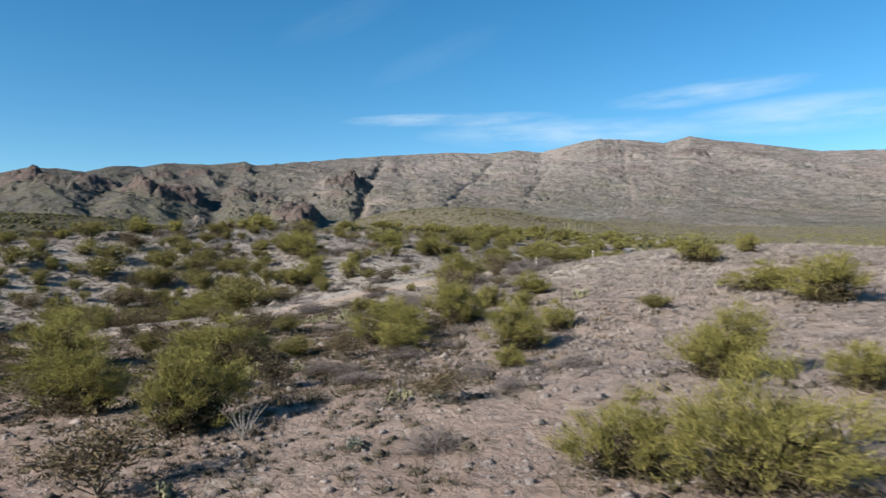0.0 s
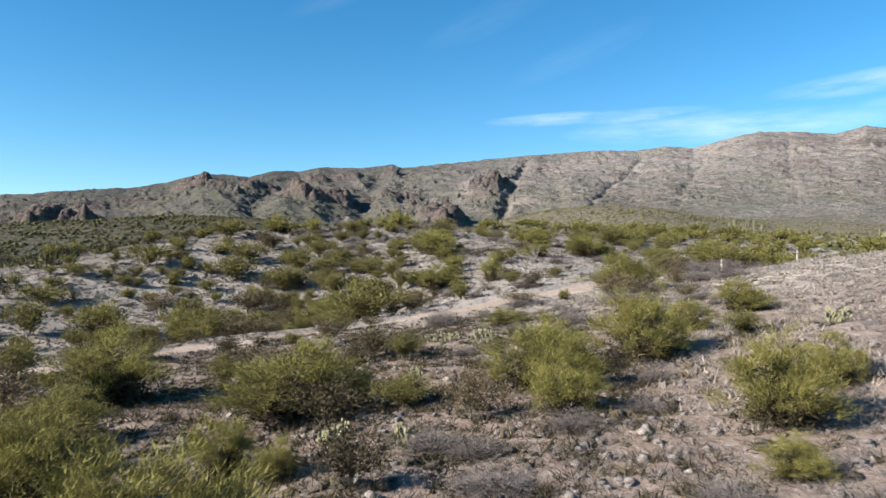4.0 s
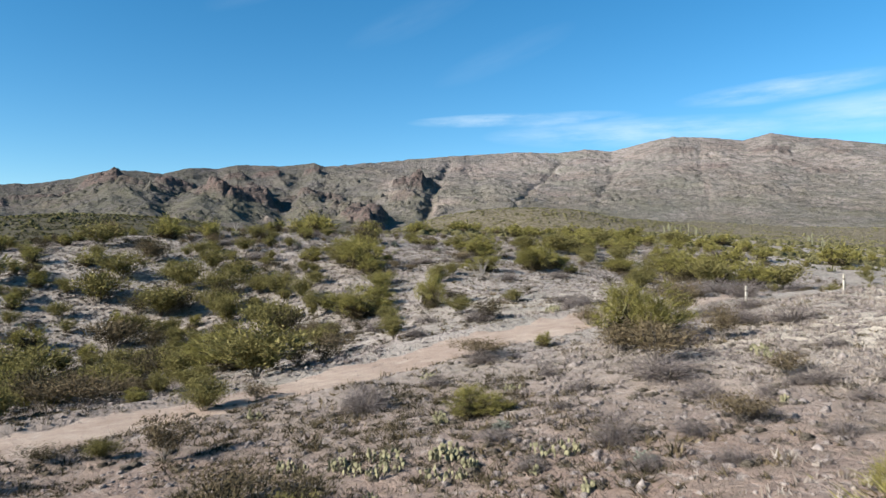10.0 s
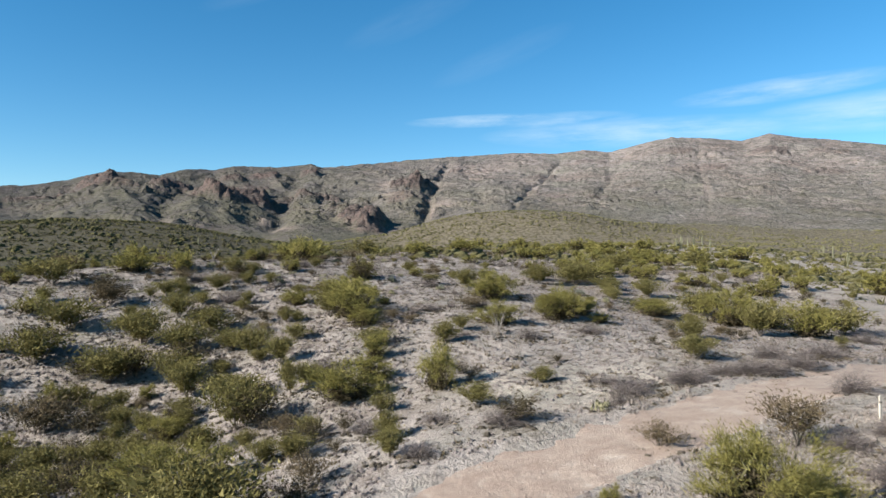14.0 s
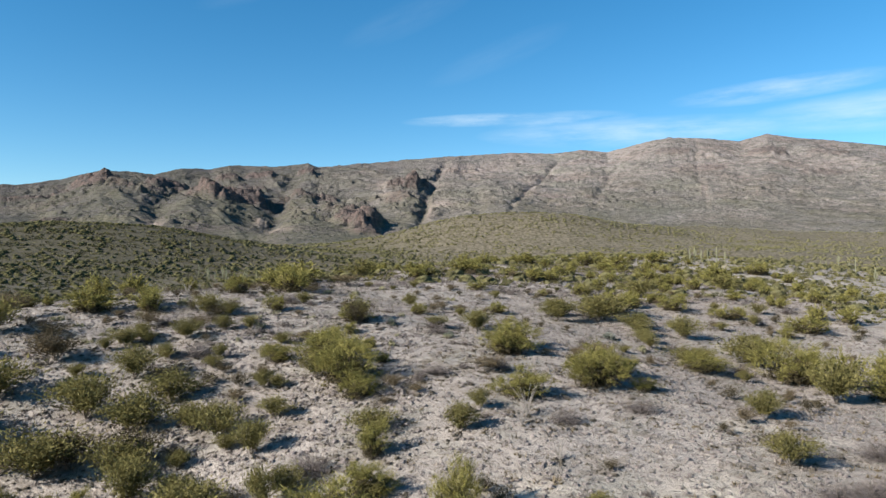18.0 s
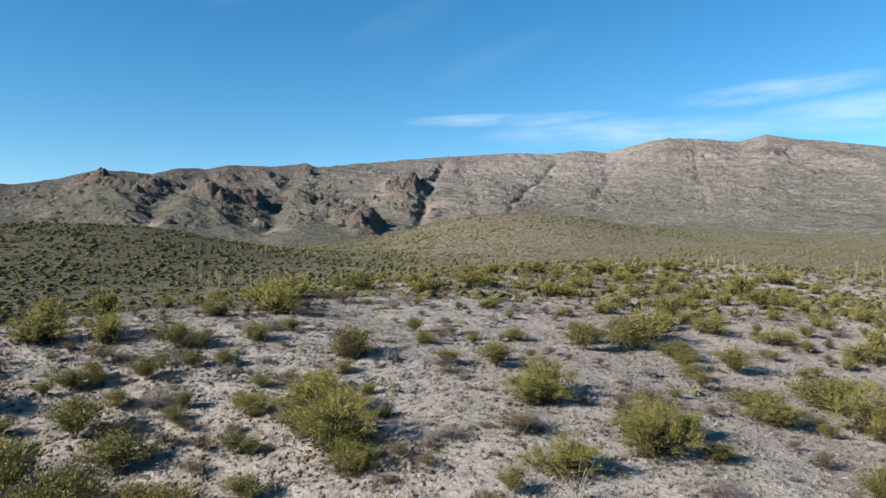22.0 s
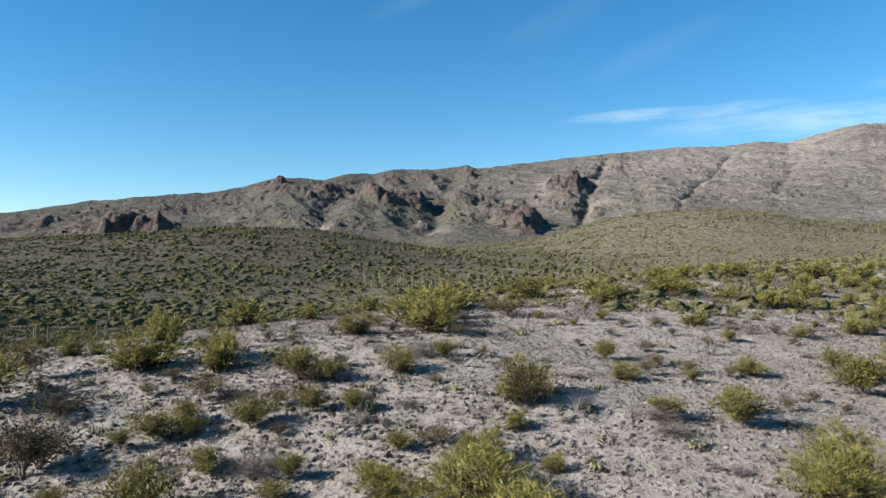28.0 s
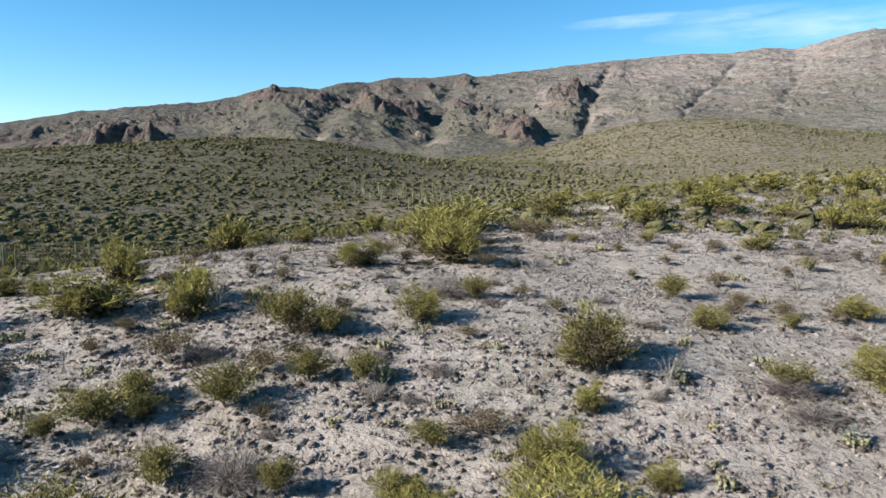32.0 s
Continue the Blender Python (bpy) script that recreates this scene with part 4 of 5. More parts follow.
def saguaro(x, y, high):
    root = tagged(new("saguaro"), "tall ribbed saguaro cactus on the scrubby slope", "cactus", "saguaros")
    root.matrix_world = Matrix.LocRotScale((x, y, float(ground(x, y)) - 0.1), Euler((0, 0, rng.uniform(0, 6.28))), (high * 0.72, high * 0.72, high * 0.95))
    ob = new("trunk", SAGUARO_TRUNK)
    ob.parent = root
    for k in range(int(rng.integers(0, 4))):
        ob = new("arm", SAGUARO_ARM)
        ob.parent = root
        ob.matrix_basis = Matrix.Translation((0, 0, rng.uniform(0.35, 0.55))) @ Euler((0, 0, k * 2.2 + rng.uniform(0, 0.8))).to_matrix().to_4x4()
    return root


def trail_post(x, y):
    """A pale marker post with a bevelled head and a dark band."""
    root = tagged(new("marker_post"), "pale upright wooden marker post beside the road", "post", "marker posts")
    root.matrix_world = Matrix.Translation((x, y, float(ground(x, y)) - 0.15)) @ Matrix.Rotation(0.3, 4, "Z")
    for name, lo, hi, w, mat in (("shaft", 0.0, 1.32, 0.07, POST), ("band", 1.0, 1.1, 0.075, STEM), ("head", 1.32, 1.38, 0.055, POST)):
        bm = bmesh.new()
        bmesh.ops.create_cube(bm, size=1.0)
        for v in bm.verts:
            v.co = Vector((v.co.x * w * 2, v.co.y * w * 1.3, lo + (v.co.z + 0.5) * (hi - lo)))
        bmesh.ops.bevel(bm, geom=bm.edges[:], offset=0.012, segments=1, affect="EDGES")
        me = bpy.data.meshes.new(name)
        bm.to_mesh(me)
        bm.free()
        me.materials.append(mat)
        ob = new(name, me)
        ob.parent = root
    return root



def stake(x, y, high):
    """A thin dark stake with a small cap."""
    root = tagged(new("road_stake"), "thin dark metal stake beside the road", "stake")
    root.matrix_world = Matrix.Translation((x, y, float(ground(x, y)) - 0.1))
    for name, lo, hi, w in (("shaft", 0.0, high, 0.025), ("cap", high, high + 0.06, 0.045)):
        me = mesh_of(name, *tube([np.array([0, 0, lo]), np.array([0, 0, hi])], [w, w * 0.9], 8), STEM, True)
        new(name, me).parent = root
    return root


stake(-27.1, 9.8, 1.05)
trail_post(19.4, 49.2)
trail_post(25.6, 49.0)
grey_shrub(14.9, 62.2, 1.3, 2.8)
grey_shrub(18.2, 64.8, 1.3, 2.4)
grey_shrub(21.0, 64.0, 1.5, 3.2)
grey_shrub(10.7, 60.0, 1.2, 2.7)
grey_shrub(16.3, 46.3, 1.4, 2.1)
grey_shrub(15.6, 42.3, 1.4, 2.1)
grey_shrub(18.5, 46.8, 1.2, 2.1)
grey_shrub(29.4, 72.4, 1.9, 4.6)
brown_shrub(10.1, 38.1, 1.19, 1.58)
brown_shrub(8.5, 38.5, 1.21, 1.61)
brown_shrub(12.9, 36.4, 1.48, 1.48)
brown_shrub(-3.9, -10.4, 1.37, 2.74)
brown_shrub(4.0, -6.4, 0.92, 1.38)
brown_shrub(-11.4, -1.5, 1.14, 1.14)
brown_shrub(-9.8, 0.5, 1.11, 2.03)
brown_shrub(0.6, 5.5, 1.21, 1.51)
brown_shrub(-22.1, 8.0, 0.90, 1.80)
brown_shrub(-16.4, 8.2, 1.83, 2.62)
brown_shrub(-8.2, 15.1, 1.45, 3.22)
brown_shrub(-5.9, 22.2, 1.04, 2.08)
brown_shrub(8.2, 23.5, 0.85, 1.4)
brown_shrub(-9.6, 27.6, 1.39, 1.98)
brown_shrub(11.7, 28.0, 0.83, 1.45)
brown_shrub(9.0, 33.8, 1.67, 2.86)
brown_shrub(-9.2, 38.0, 0.82, 1.64)
brown_shrub(1.9, 41.9, 0.99, 2.64)
brown_shrub(-20.2, 43.6, 1.72, 4.12)
brown_shrub(14.7, 47.6, 2.18, 2.72)
brown_shrub(9.5, 50.3, 1.15, 2.01)
brown_shrub(-7.6, 51.2, 1.46, 2.04)
brown_shrub(-10.7, 61.1, 1.44, 2.16)
brown_shrub(-40.0, 64.8, 2.49, 3.74)
brown_shrub(-30.5, 69.6, 2.60, 4.29)
brown_shrub(-3.8, 83.6, 0.74, 1.48)
brown_shrub(2.1, 87.8, 1.25, 2.18)
brown_shrub(-37.0, 92.9, 2.44, 3.66)
brown_shrub(13.5, 96.8, 1.20, 2.81)
brown_shrub(-15.2, 99.4, 0.94, 2.11)
brown_shrub(-26.9, 103.0, 1.14, 2.00)
brown_shrub(-32.1, 103.4, 1.54, 2.15)
brown_shrub(-47.2, 104.1, 2.60, 3.13)
brown_shrub(-17.0, 145.5, 1.81, 4.42)
creosote(14.8, 5.0, 0.70, 1.34)
creosote(-1.7, 8.1, 1.04, 1.73)
creosote(10.4, 13.8, 0.90, 1.57)
creosote(-10.7, 15.0, 1.38, 1.38)
creosote(-3.6, 19.4, 1.11, 1.48)
creosote(-32.7, 20.4, 2.08, 2.92)
creosote(-32.7, 25.7, 1.34, 4.02)
grey_shrub(12.0, 26.2, 0.8, 1.5)
creosote(-12.1, 28.4, 0.70, 1.07)
creosote(-11.3, 36.6, 1.61, 2.14)
creosote(-11.5, 46.6, 3.04, 5.06)
creosote(-26.0, 47.8, 3.19, 2.39)
creosote(-46.3, 51.3, 3.20, 4.43)
creosote(-3.6, 53.1, 1.45, 1.74)
creosote(-19.2, 54.6, 2.10, 3.37)
creosote(-4.0, 56.1, 1.63, 1.42)
creosote(-25.1, 56.6, 2.05, 4.10)
creosote(-33.3, 59.0, 3.20, 5.44)
creosote(1.2, 59.9, 1.36, 2.04)
creosote(-25.6, 60.1, 1.44, 3.84)
creosote(-51.9, 61.6, 2.53, 5.06)
creosote(-4.6, 61.6, 1.24, 1.42)
creosote(-27.1, 62.5, 2.10, 2.52)
creosote(-20.9, 62.7, 1.99, 2.39)
creosote(5.8, 63.9, 1.13, 1.45)
creosote(-14.8, 64.9, 3.20, 3.93)
creosote(18.1, 69.5, 1.75, 2.33)
creosote(-12.2, 69.8, 2.56, 1.71)
creosote(-17.0, 70.7, 2.32, 3.87)
creosote(-55.5, 72.0, 1.62, 4.04)
creosote(-21.3, 73.4, 2.83, 2.83)
creosote(-0.5, 76.0, 1.82, 2.02)
creosote(-23.4, 76.6, 2.68, 3.57)
creosote(-14.7, 76.9, 2.35, 2.13)
creosote(-6.5, 77.1, 1.62, 2.91)
creosote(-29.4, 77.5, 3.20, 5.44)
creosote(0.9, 79.7, 1.37, 1.37)
creosote(-37.4, 80.1, 3.20, 5.11)
creosote(-50.2, 80.2, 3.20, 5.04)
creosote(-17.8, 80.2, 2.56, 3.07)
creosote(21.8, 80.7, 2.00, 2.41)
creosote(-20.4, 81.9, 1.93, 3.08)
creosote(-14.2, 82.0, 1.48, 2.23)
creosote(-24.8, 82.4, 2.81, 4.41)
creosote(-29.5, 84.6, 3.20, 4.74)
creosote(-23.6, 86.7, 2.55, 3.82)
creosote(-37.8, 86.8, 3.20, 5.04)
creosote(-16.4, 87.4, 1.45, 1.45)
creosote(-12.3, 88.5, 2.06, 2.48)
creosote(31.7, 89.1, 3.20, 3.99)
creosote(-28.3, 90.7, 2.68, 3.22)
creosote(43.1, 93.8, 3.20, 5.44)
creosote(-22.3, 94.8, 1.33, 1.33)
creosote(-32.2, 97.8, 1.66, 2.76)
creosote(-17.3, 98.2, 1.04, 1.61)
creosote(-45.9, 98.9, 3.20, 4.92)
creosote(-27.2, 100.1, 1.88, 2.68)
creosote(23.3, 100.4, 1.61, 4.30)
creosote(30.6, 102.9, 3.20, 5.44)
creosote(2.2, 105.7, 2.10, 2.95)
creosote(-2.1, 105.9, 1.30, 2.01)
creosote(-25.2, 107.7, 1.56, 2.18)
creosote(-27.6, 108.1, 2.40, 2.88)
creosote(22.0, 112.8, 1.79, 2.15)
creosote(27.5, 113.2, 2.57, 3.86)
creosote(-18.4, 115.7, 1.43, 1.79)
creosote(22.5, 117.1, 2.00, 3.43)
creosote(13.1, 118.8, 2.71, 3.61)
creosote(18.7, 121.2, 3.20, 5.44)
creosote(-5.7, 122.4, 1.63, 2.03)
creosote(13.6, 126.8, 1.80, 2.41)
creosote(31.1, 145.3, 3.18, 5.44)
creosote(50.3, 157.8, 3.20, 5.44)
creosote(-16.5, 162.7, 3.20, 5.44)
grey_shrub(3.4, -10.2, 1.05, 1.44)
grey_shrub(6.2, -5.5, 0.75, 1.13)
grey_shrub(8.8, -3.1, 0.96, 1.54)
grey_shrub(7.6, -2.9, 0.44, 0.88)
grey_shrub(5.4, -2.5, 0.81, 1.35)
grey_shrub(1.4, -1.2, 0.6, 1.7)
grey_shrub(1.0, 1.6, 0.7, 1.6)
grey_shrub(-0.1, 2.2, 0.91, 1.64)
grey_shrub(3.3, 3.2, 0.80, 1.60)
grey_shrub(5.2, 4.2, 0.71, 1.29)
grey_shrub(6.3, 8.0, 0.86, 1.38)
grey_shrub(-0.7, 19.6, 0.79, 1.43)
grey_shrub(7.0, 20.9, 0.71, 1.06)
grey_shrub(5.0, 21.4, 0.62, 0.88)
grey_shrub(10.2, 21.7, 0.57, 1.14)
grey_shrub(2.3, 23.1, 0.56, 1.12)
grey_shrub(6.8, 23.4, 0.49, 1.17)
grey_shrub(8.7, 23.7, 0.80, 1.20)
grey_shrub(4.9, 23.8, 1.43, 1.59)
grey_shrub(12.3, 24.4, 0.54, 1.08)
grey_shrub(14.2, 25.7, 0.46, 1.16)
grey_shrub(1.6, 26.1, 0.52, 1.46)
grey_shrub(11.4, 26.5, 0.57, 1.14)
grey_shrub(8.6, 27.4, 0.77, 1.54)
grey_shrub(4.0, 28.6, 0.46, 0.92)
grey_shrub(8.4, 30.6, 1.49, 2.98)
grey_shrub(15.3, 31.4, 0.55, 1.38)
grey_shrub(5.4, 31.6, 0.64, 1.52)
grey_shrub(-3.3, 32.3, 1.76, 1.98)
grey_shrub(-3.4, 33.7, 1.31, 2.24)
grey_shrub(11.6, 37.6, 1.37, 2.19)
grey_shrub(17.1, 38.2, 1.18, 2.64)
grey_shrub(15.7, 40.5, 1.22, 2.45)
grey_shrub(1.9, 40.9, 1.14, 2.00)
grey_shrub(-2.1, 52.1, 1.17, 2.04)
grey_shrub(2.5, 55.6, 1.68, 2.75)
grey_shrub(22.0, 55.8, 1.80, 2.54)
grey_shrub(-5.2, 57.8, 1.35, 2.02)
grey_shrub(-1.3, 57.8, 1.01, 1.68)
grey_shrub(9.7, 58.1, 1.07, 1.71)
grey_shrub(11.2, 62.0, 1.57, 3.06)
grey_shrub(15.3, 62.7, 1.80, 2.98)
grey_shrub(9.8, 63.5, 0.94, 2.25)
grey_shrub(19.9, 64.2, 1.80, 3.06)
grey_shrub(24.1, 65.8, 1.80, 3.06)
grey_shrub(24.3, 71.1, 1.80, 3.06)
grey_shrub(-10.0, 73.0, 1.80, 2.72)
grey_shrub(6.7, 77.5, 1.67, 2.33)
grey_shrub(12.5, 80.0, 1.35, 2.69)
grey_shrub(-3.6, 85.9, 1.45, 0.96)
grey_shrub(-2.2, 87.6, 1.22, 2.75)
grey_shrub(42.2, 88.6, 1.80, 3.06)
grey_shrub(2.9, 89.4, 1.62, 2.59)
grey_shrub(-24.3, 95.2, 1.80, 3.06)
grey_shrub(-20.5, 101.7, 1.04, 1.30)
grey_shrub(-2.1, 102.7, 1.05, 2.51)
grey_shrub(-30.7, 104.2, 1.43, 2.38)
grey_shrub(-2.4, 105.3, 1.45, 2.49)
grey_shrub(-20.4, 115.9, 1.60, 3.06)
grey_shrub(51.1, 136.4, 1.80, 3.06)
cholla(-15.5, 4.6, 1.07, 0.95)
prickly_pear(-2.2, -11.3, 0.39, 0.52)
prickly_pear(2.9, -4.6, 0.59, 1.57)
prickly_pear(-0.8, 2.8, 0.61, 0.67)
prickly_pear(-3.0, 3.6, 0.72, 0.87)
prickly_pear(-7.1, 3.8, 0.64, 0.79)
prickly_pear(-1.1, 4.0, 0.47, 0.75)
prickly_pear(-3.0, 4.6, 0.43, 0.79)
prickly_pear(13.7, 13.3, 0.93, 1.39)
prickly_pear(-2.3, 14.3, 0.37, 0.88)
prickly_pear(-2.3, 15.0, 0.35, 0.69)
prickly_pear(1.6, 15.3, 0.38, 0.61)
prickly_pear(3.4, 20.8, 0.49, 0.59)
prickly_pear(-2.1, 22.0, 0.40, 0.72)
prickly_pear(2.3, 22.7, 0.42, 0.42)
prickly_pear(-0.1, 23.5, 0.54, 1.73)
prickly_pear(3.0, 23.8, 0.64, 1.87)
prickly_pear(-1.8, 23.9, 0.44, 1.32)
prickly_pear(0.7, 23.9, 0.39, 0.78)
prickly_pear(-3.0, 24.6, 0.61, 1.83)
prickly_pear(10.1, 24.6, 0.36, 0.72)
prickly_pear(0.0, 25.0, 0.83, 1.67)
prickly_pear(-1.9, 25.1, 0.67, 1.52)
prickly_pear(-4.9, 25.7, 0.53, 1.41)
prickly_pear(-0.3, 29.4, 0.70, 1.00)
prickly_pear(12.6, 31.2, 0.47, 1.41)
prickly_pear(13.0, 32.9, 0.61, 1.22)
prickly_pear(-8.2, 33.6, 0.61, 0.97)
prickly_pear(2.9, 34.5, 0.60, 1.44)
prickly_pear(-0.9, 38.7, 0.54, 1.09)
prickly_pear(8.2, 56.9, 0.82, 1.87)
prickly_pear(-0.6, 76.4, 0.80, 0.96)
prickly_pear(-6.4, 96.6, 0.75, 1.13)
prickly_pear(-35.9, 97.7, 0.69, 1.83)
prickly_pear(-6.6, 97.7, 0.57, 0.68)
prickly_pear(-21.8, 99.3, 0.63, 0.75)
prickly_pear(-35.4, 99.7, 0.46, 0.92)
prickly_pear(-6.2, 101.1, 0.63, 0.63)
prickly_pear(-35.3, 101.6, 0.63, 1.26)
prickly_pear(-39.0, 102.2, 0.67, 1.35)
prickly_pear(19.1, 102.5, 1.10, 1.39)
prickly_pear(-20.7, 103.3, 1.10, 1.37)
prickly_pear(-33.5, 106.6, 0.40, 1.35)
prickly_pear(-16.1, 107.4, 0.59, 1.48)
prickly_pear(-39.5, 108.7, 0.57, 1.51)
prickly_pear(-20.1, 109.4, 0.63, 1.87)
prickly_pear(-40.2, 112.1, 0.60, 1.60)
prickly_pear(-32.0, 112.3, 1.08, 1.87)
prickly_pear(-32.0, 113.8, 0.76, 1.14)
prickly_pear(-23.9, 114.8, 0.54, 0.73)
prickly_pear(-26.8, 115.5, 0.56, 1.50)
prickly_pear(28.8, 122.5, 1.10, 1.87)
prickly_pear(-17.2, 127.3, 0.90, 1.79)
mesquite(-10.0, -6.7, 1.06, 1.81)
mesquite(-1.5, -0.3, 1.15, 1.98)
mesquite(-9.4, 1.8, 1.20, 2.81)
mesquite(-21.9, 4.5, 1.39, 2.22)
mesquite(-3.9, 6.5, 1.31, 2.84)
mesquite(-5.9, 18.9, 0.96, 1.93)
mesquite(-11.6, 19.7, 0.92, 1.85)
mesquite(-5.3, 20.0, 1.50, 2.17)
mesquite(-3.7, 21.2, 1.04, 2.07)
mesquite(-14.0, 28.0, 0.60, 1.75)
mesquite(-16.3, 28.1, 0.65, 1.56)
mesquite(-23.5, 45.5, 2.60, 4.03)
mesquite(3.1, 55.7, 1.59, 2.86)
mesquite(-21.6, 57.1, 2.23, 4.08)
mesquite(-13.1, 64.1, 2.60, 3.56)
mesquite(-15.9, 68.7, 1.75, 2.62)
mesquite(-27.1, 68.9, 1.88, 3.76)
mesquite(-31.2, 69.6, 2.43, 4.42)
mesquite(19.0, 72.2, 1.18, 2.82)
mesquite(-32.1, 77.8, 2.19, 3.29)
mesquite(-23.0, 78.1, 2.60, 3.64)
mesquite(-27.5, 78.4, 2.60, 4.42)
mesquite(-38.3, 81.8, 2.60, 4.42)
mesquite(-25.2, 90.7, 1.47, 3.67)
mesquite(-36.9, 93.9, 2.60, 4.42)
mesquite(-40.1, 99.3, 1.44, 4.31)
mesquite(-10.7, 105.7, 2.60, 3.97)
mesquite(-26.4, 107.4, 1.45, 2.91)
mesquite(19.6, 124.8, 2.60, 4.42)
prickly_pear(-41.6, 110.9, 0.85, 1.62)
prickly_pear(-42.2, 107.7, 0.52, 0.95)
prickly_pear(-34.8, 107.6, 0.71, 1.29)
prickly_pear(-38.3, 133.6, 0.85, 2.3)
prickly_pear(-21.8, 106.7, 0.85, 1.7)
prickly_pear(-41.9, 103.8, 0.85, 1.75)
prickly_pear(-6.2, 110.5, 0.66, 1.2)
prickly_pear(-1.1, 100.7, 0.71, 1.29)
prickly_pear(-17.3, 101.2, 0.64, 1.16)
prickly_pear(-19.2, 99.5, 0.46, 0.84)
prickly_pear(-14.5, 97.8, 0.5, 0.9)
prickly_pear(-6.9, 105.3, 0.5, 0.91)
prickly_pear(-10.5, 138.0, 0.85, 1.69)
prickly_pear(-13.8, 130.5, 0.84, 1.53)
prickly_pear(-0.2, 130.2, 0.85, 1.94)
prickly_pear(0.5, 123.0, 0.71, 1.29)
prickly_pear(-2.6, 109.5, 0.72, 1.31)
ocotillo(-20.5, 101.1, 1.5, 1.5)
ocotillo(4.0, 128.8, 2.8, 1.6)
ocotillo(-35.3, 114.8, 2.5, 1.6)
ocotillo(-9.1, 113.1, 2.2, 1.6)
ocotillo(-1.5, -6.6, 1.32, 0.99)
ocotillo(9.7, 13.0, 1.20, 0.96)
ocotillo(5.1, 71.0, 2.06, 1.50)
ocotillo(3.5, 76.3, 2.26, 1.29)
ocotillo(4.1, 78.3, 2.57, 2.14)
ocotillo(-3.8, 86.5, 2.17, 1.58)
ocotillo(-23.8, 95.2, 2.09, 1.86)
ocotillo(-13.9, 103.3, 1.20, 1.06)
ocotillo(-23.3, 104.1, 1.72, 1.43)
ocotillo(-7.6, 104.5, 1.65, 1.65)
ocotillo(-33.0, 109.8, 2.49, 2.13)
ocotillo(-33.8, 119.2, 2.33, 1.69)
ocotillo(-15.6, 125.8, 2.33, 2.33)
ocotillo(-14.2, 133.1, 2.46, 2.46)
palo_verde(8.6, -15.3, 2.53, 3.04)
palo_verde(6.7, -13.9, 1.82, 2.04)
palo_verde(14.1, -10.0, 1.29, 1.61)
palo_verde(11.8, -7.7, 2.31, 2.80)
palo_verde(-3.3, -5.5, 2.82, 3.07)
palo_verde(-12.5, -5.3, 2.22, 2.56)
palo_verde(-7.7, -1.5, 2.8, 3.1)
palo_verde(6.9, -1.2, 1.00, 1.32)
palo_verde(-3.5, 0.9, 1.13, 1.00)
palo_verde(-4.8, 1.3, 1.57, 1.44)
palo_verde(21.3, 2.0, 2.53, 3.46)
palo_verde(7.8, 2.3, 2.49, 2.62)
palo_verde(3.0, 4.4, 1.97, 1.97)
palo_verde(-11.7, 5.2, 1.99, 3.25)
palo_verde(10.2, 5.2, 1.61, 1.61)
palo_verde(20.4, 5.7, 1.73, 3.17)
palo_verde(-5.4, 8.4, 2.83, 4.59)
palo_verde(2.8, 8.9, 2.48, 3.59)
palo_verde(6.3, 11.2, 3.08, 3.45)
palo_verde(-13.6, 11.3, 3.39, 4.30)
palo_verde(3.4, 11.8, 2.34, 2.46)
palo_verde(9.0, 16.4, 1.68, 1.92)
palo_verde(-8.4, 19.7, 1.19, 3.07)
palo_verde(24.0, 19.9, 2.21, 3.21)
palo_verde(12.3, 20.0, 1.84, 2.66)
palo_verde(-38.9, 25.7, 1.72, 2.94)
palo_verde(1.1, 30.2, 1.32, 2.23)
palo_verde(9.8, 40.5, 3.72, 5.15)
palo_verde(-16.5, 41.3, 1.00, 1.28)
palo_verde(5.6, 43.7, 1.00, 0.93)
palo_verde(-31.3, 52.6, 3.86, 4.34)
palo_verde(-14.5, 54.2, 2.89, 6.43)
palo_verde(-41.1, 55.2, 4.43, 5.70)
palo_verde(-1.2, 64.3, 3.81, 2.54)
palo_verde(-7.5, 65.8, 3.30, 4.94)
palo_verde(-6.3, 69.0, 2.45, 3.27)
palo_verde(-6.3, 73.8, 2.74, 2.15)
palo_verde(4.1, 82.4, 2.71, 3.97)
palo_verde(-8.5, 83.8, 2.61, 2.99)
palo_verde(14.8, 85.9, 1.24, 2.06)
palo_verde(11.2, 86.4, 3.83, 4.43)
palo_verde(-9.4, 87.0, 4.38, 5.35)
palo_verde(-32.1, 88.4, 1.53, 2.68)
palo_verde(10.9, 90.1, 3.11, 3.45)
palo_verde(13.5, 90.2, 2.49, 2.84)
palo_verde(37.5, 90.2, 3.87, 5.16)
palo_verde(-6.9, 91.3, 1.00, 1.25)
palo_verde(-11.2, 92.0, 3.43, 6.23)
palo_verde(-16.4, 93.1, 2.01, 2.68)
palo_verde(4.3, 94.6, 3.25, 3.97)
palo_verde(-17.9, 95.2, 1.27, 1.70)
palo_verde(-8.4, 96.2, 1.27, 1.27)
palo_verde(36.4, 96.4, 4.12, 4.12)
palo_verde(22.9, 96.7, 2.23, 4.45)
palo_verde(-12.2, 96.7, 2.34, 2.76)
palo_verde(32.1, 96.9, 4.80, 6.50)
palo_verde(5.3, 97.9, 3.29, 4.02)
palo_verde(42.8, 99.1, 3.40, 4.09)
palo_verde(-11.1, 101.9, 1.50, 1.50)
palo_verde(-11.0, 106.6, 3.36, 3.92)
palo_verde(-40.9, 108.8, 3.06, 6.11)
palo_verde(2.2, 108.8, 2.24, 1.92)
palo_verde(-34.2, 109.0, 3.14, 3.14)
palo_verde(-35.6, 111.4, 2.85, 3.80)
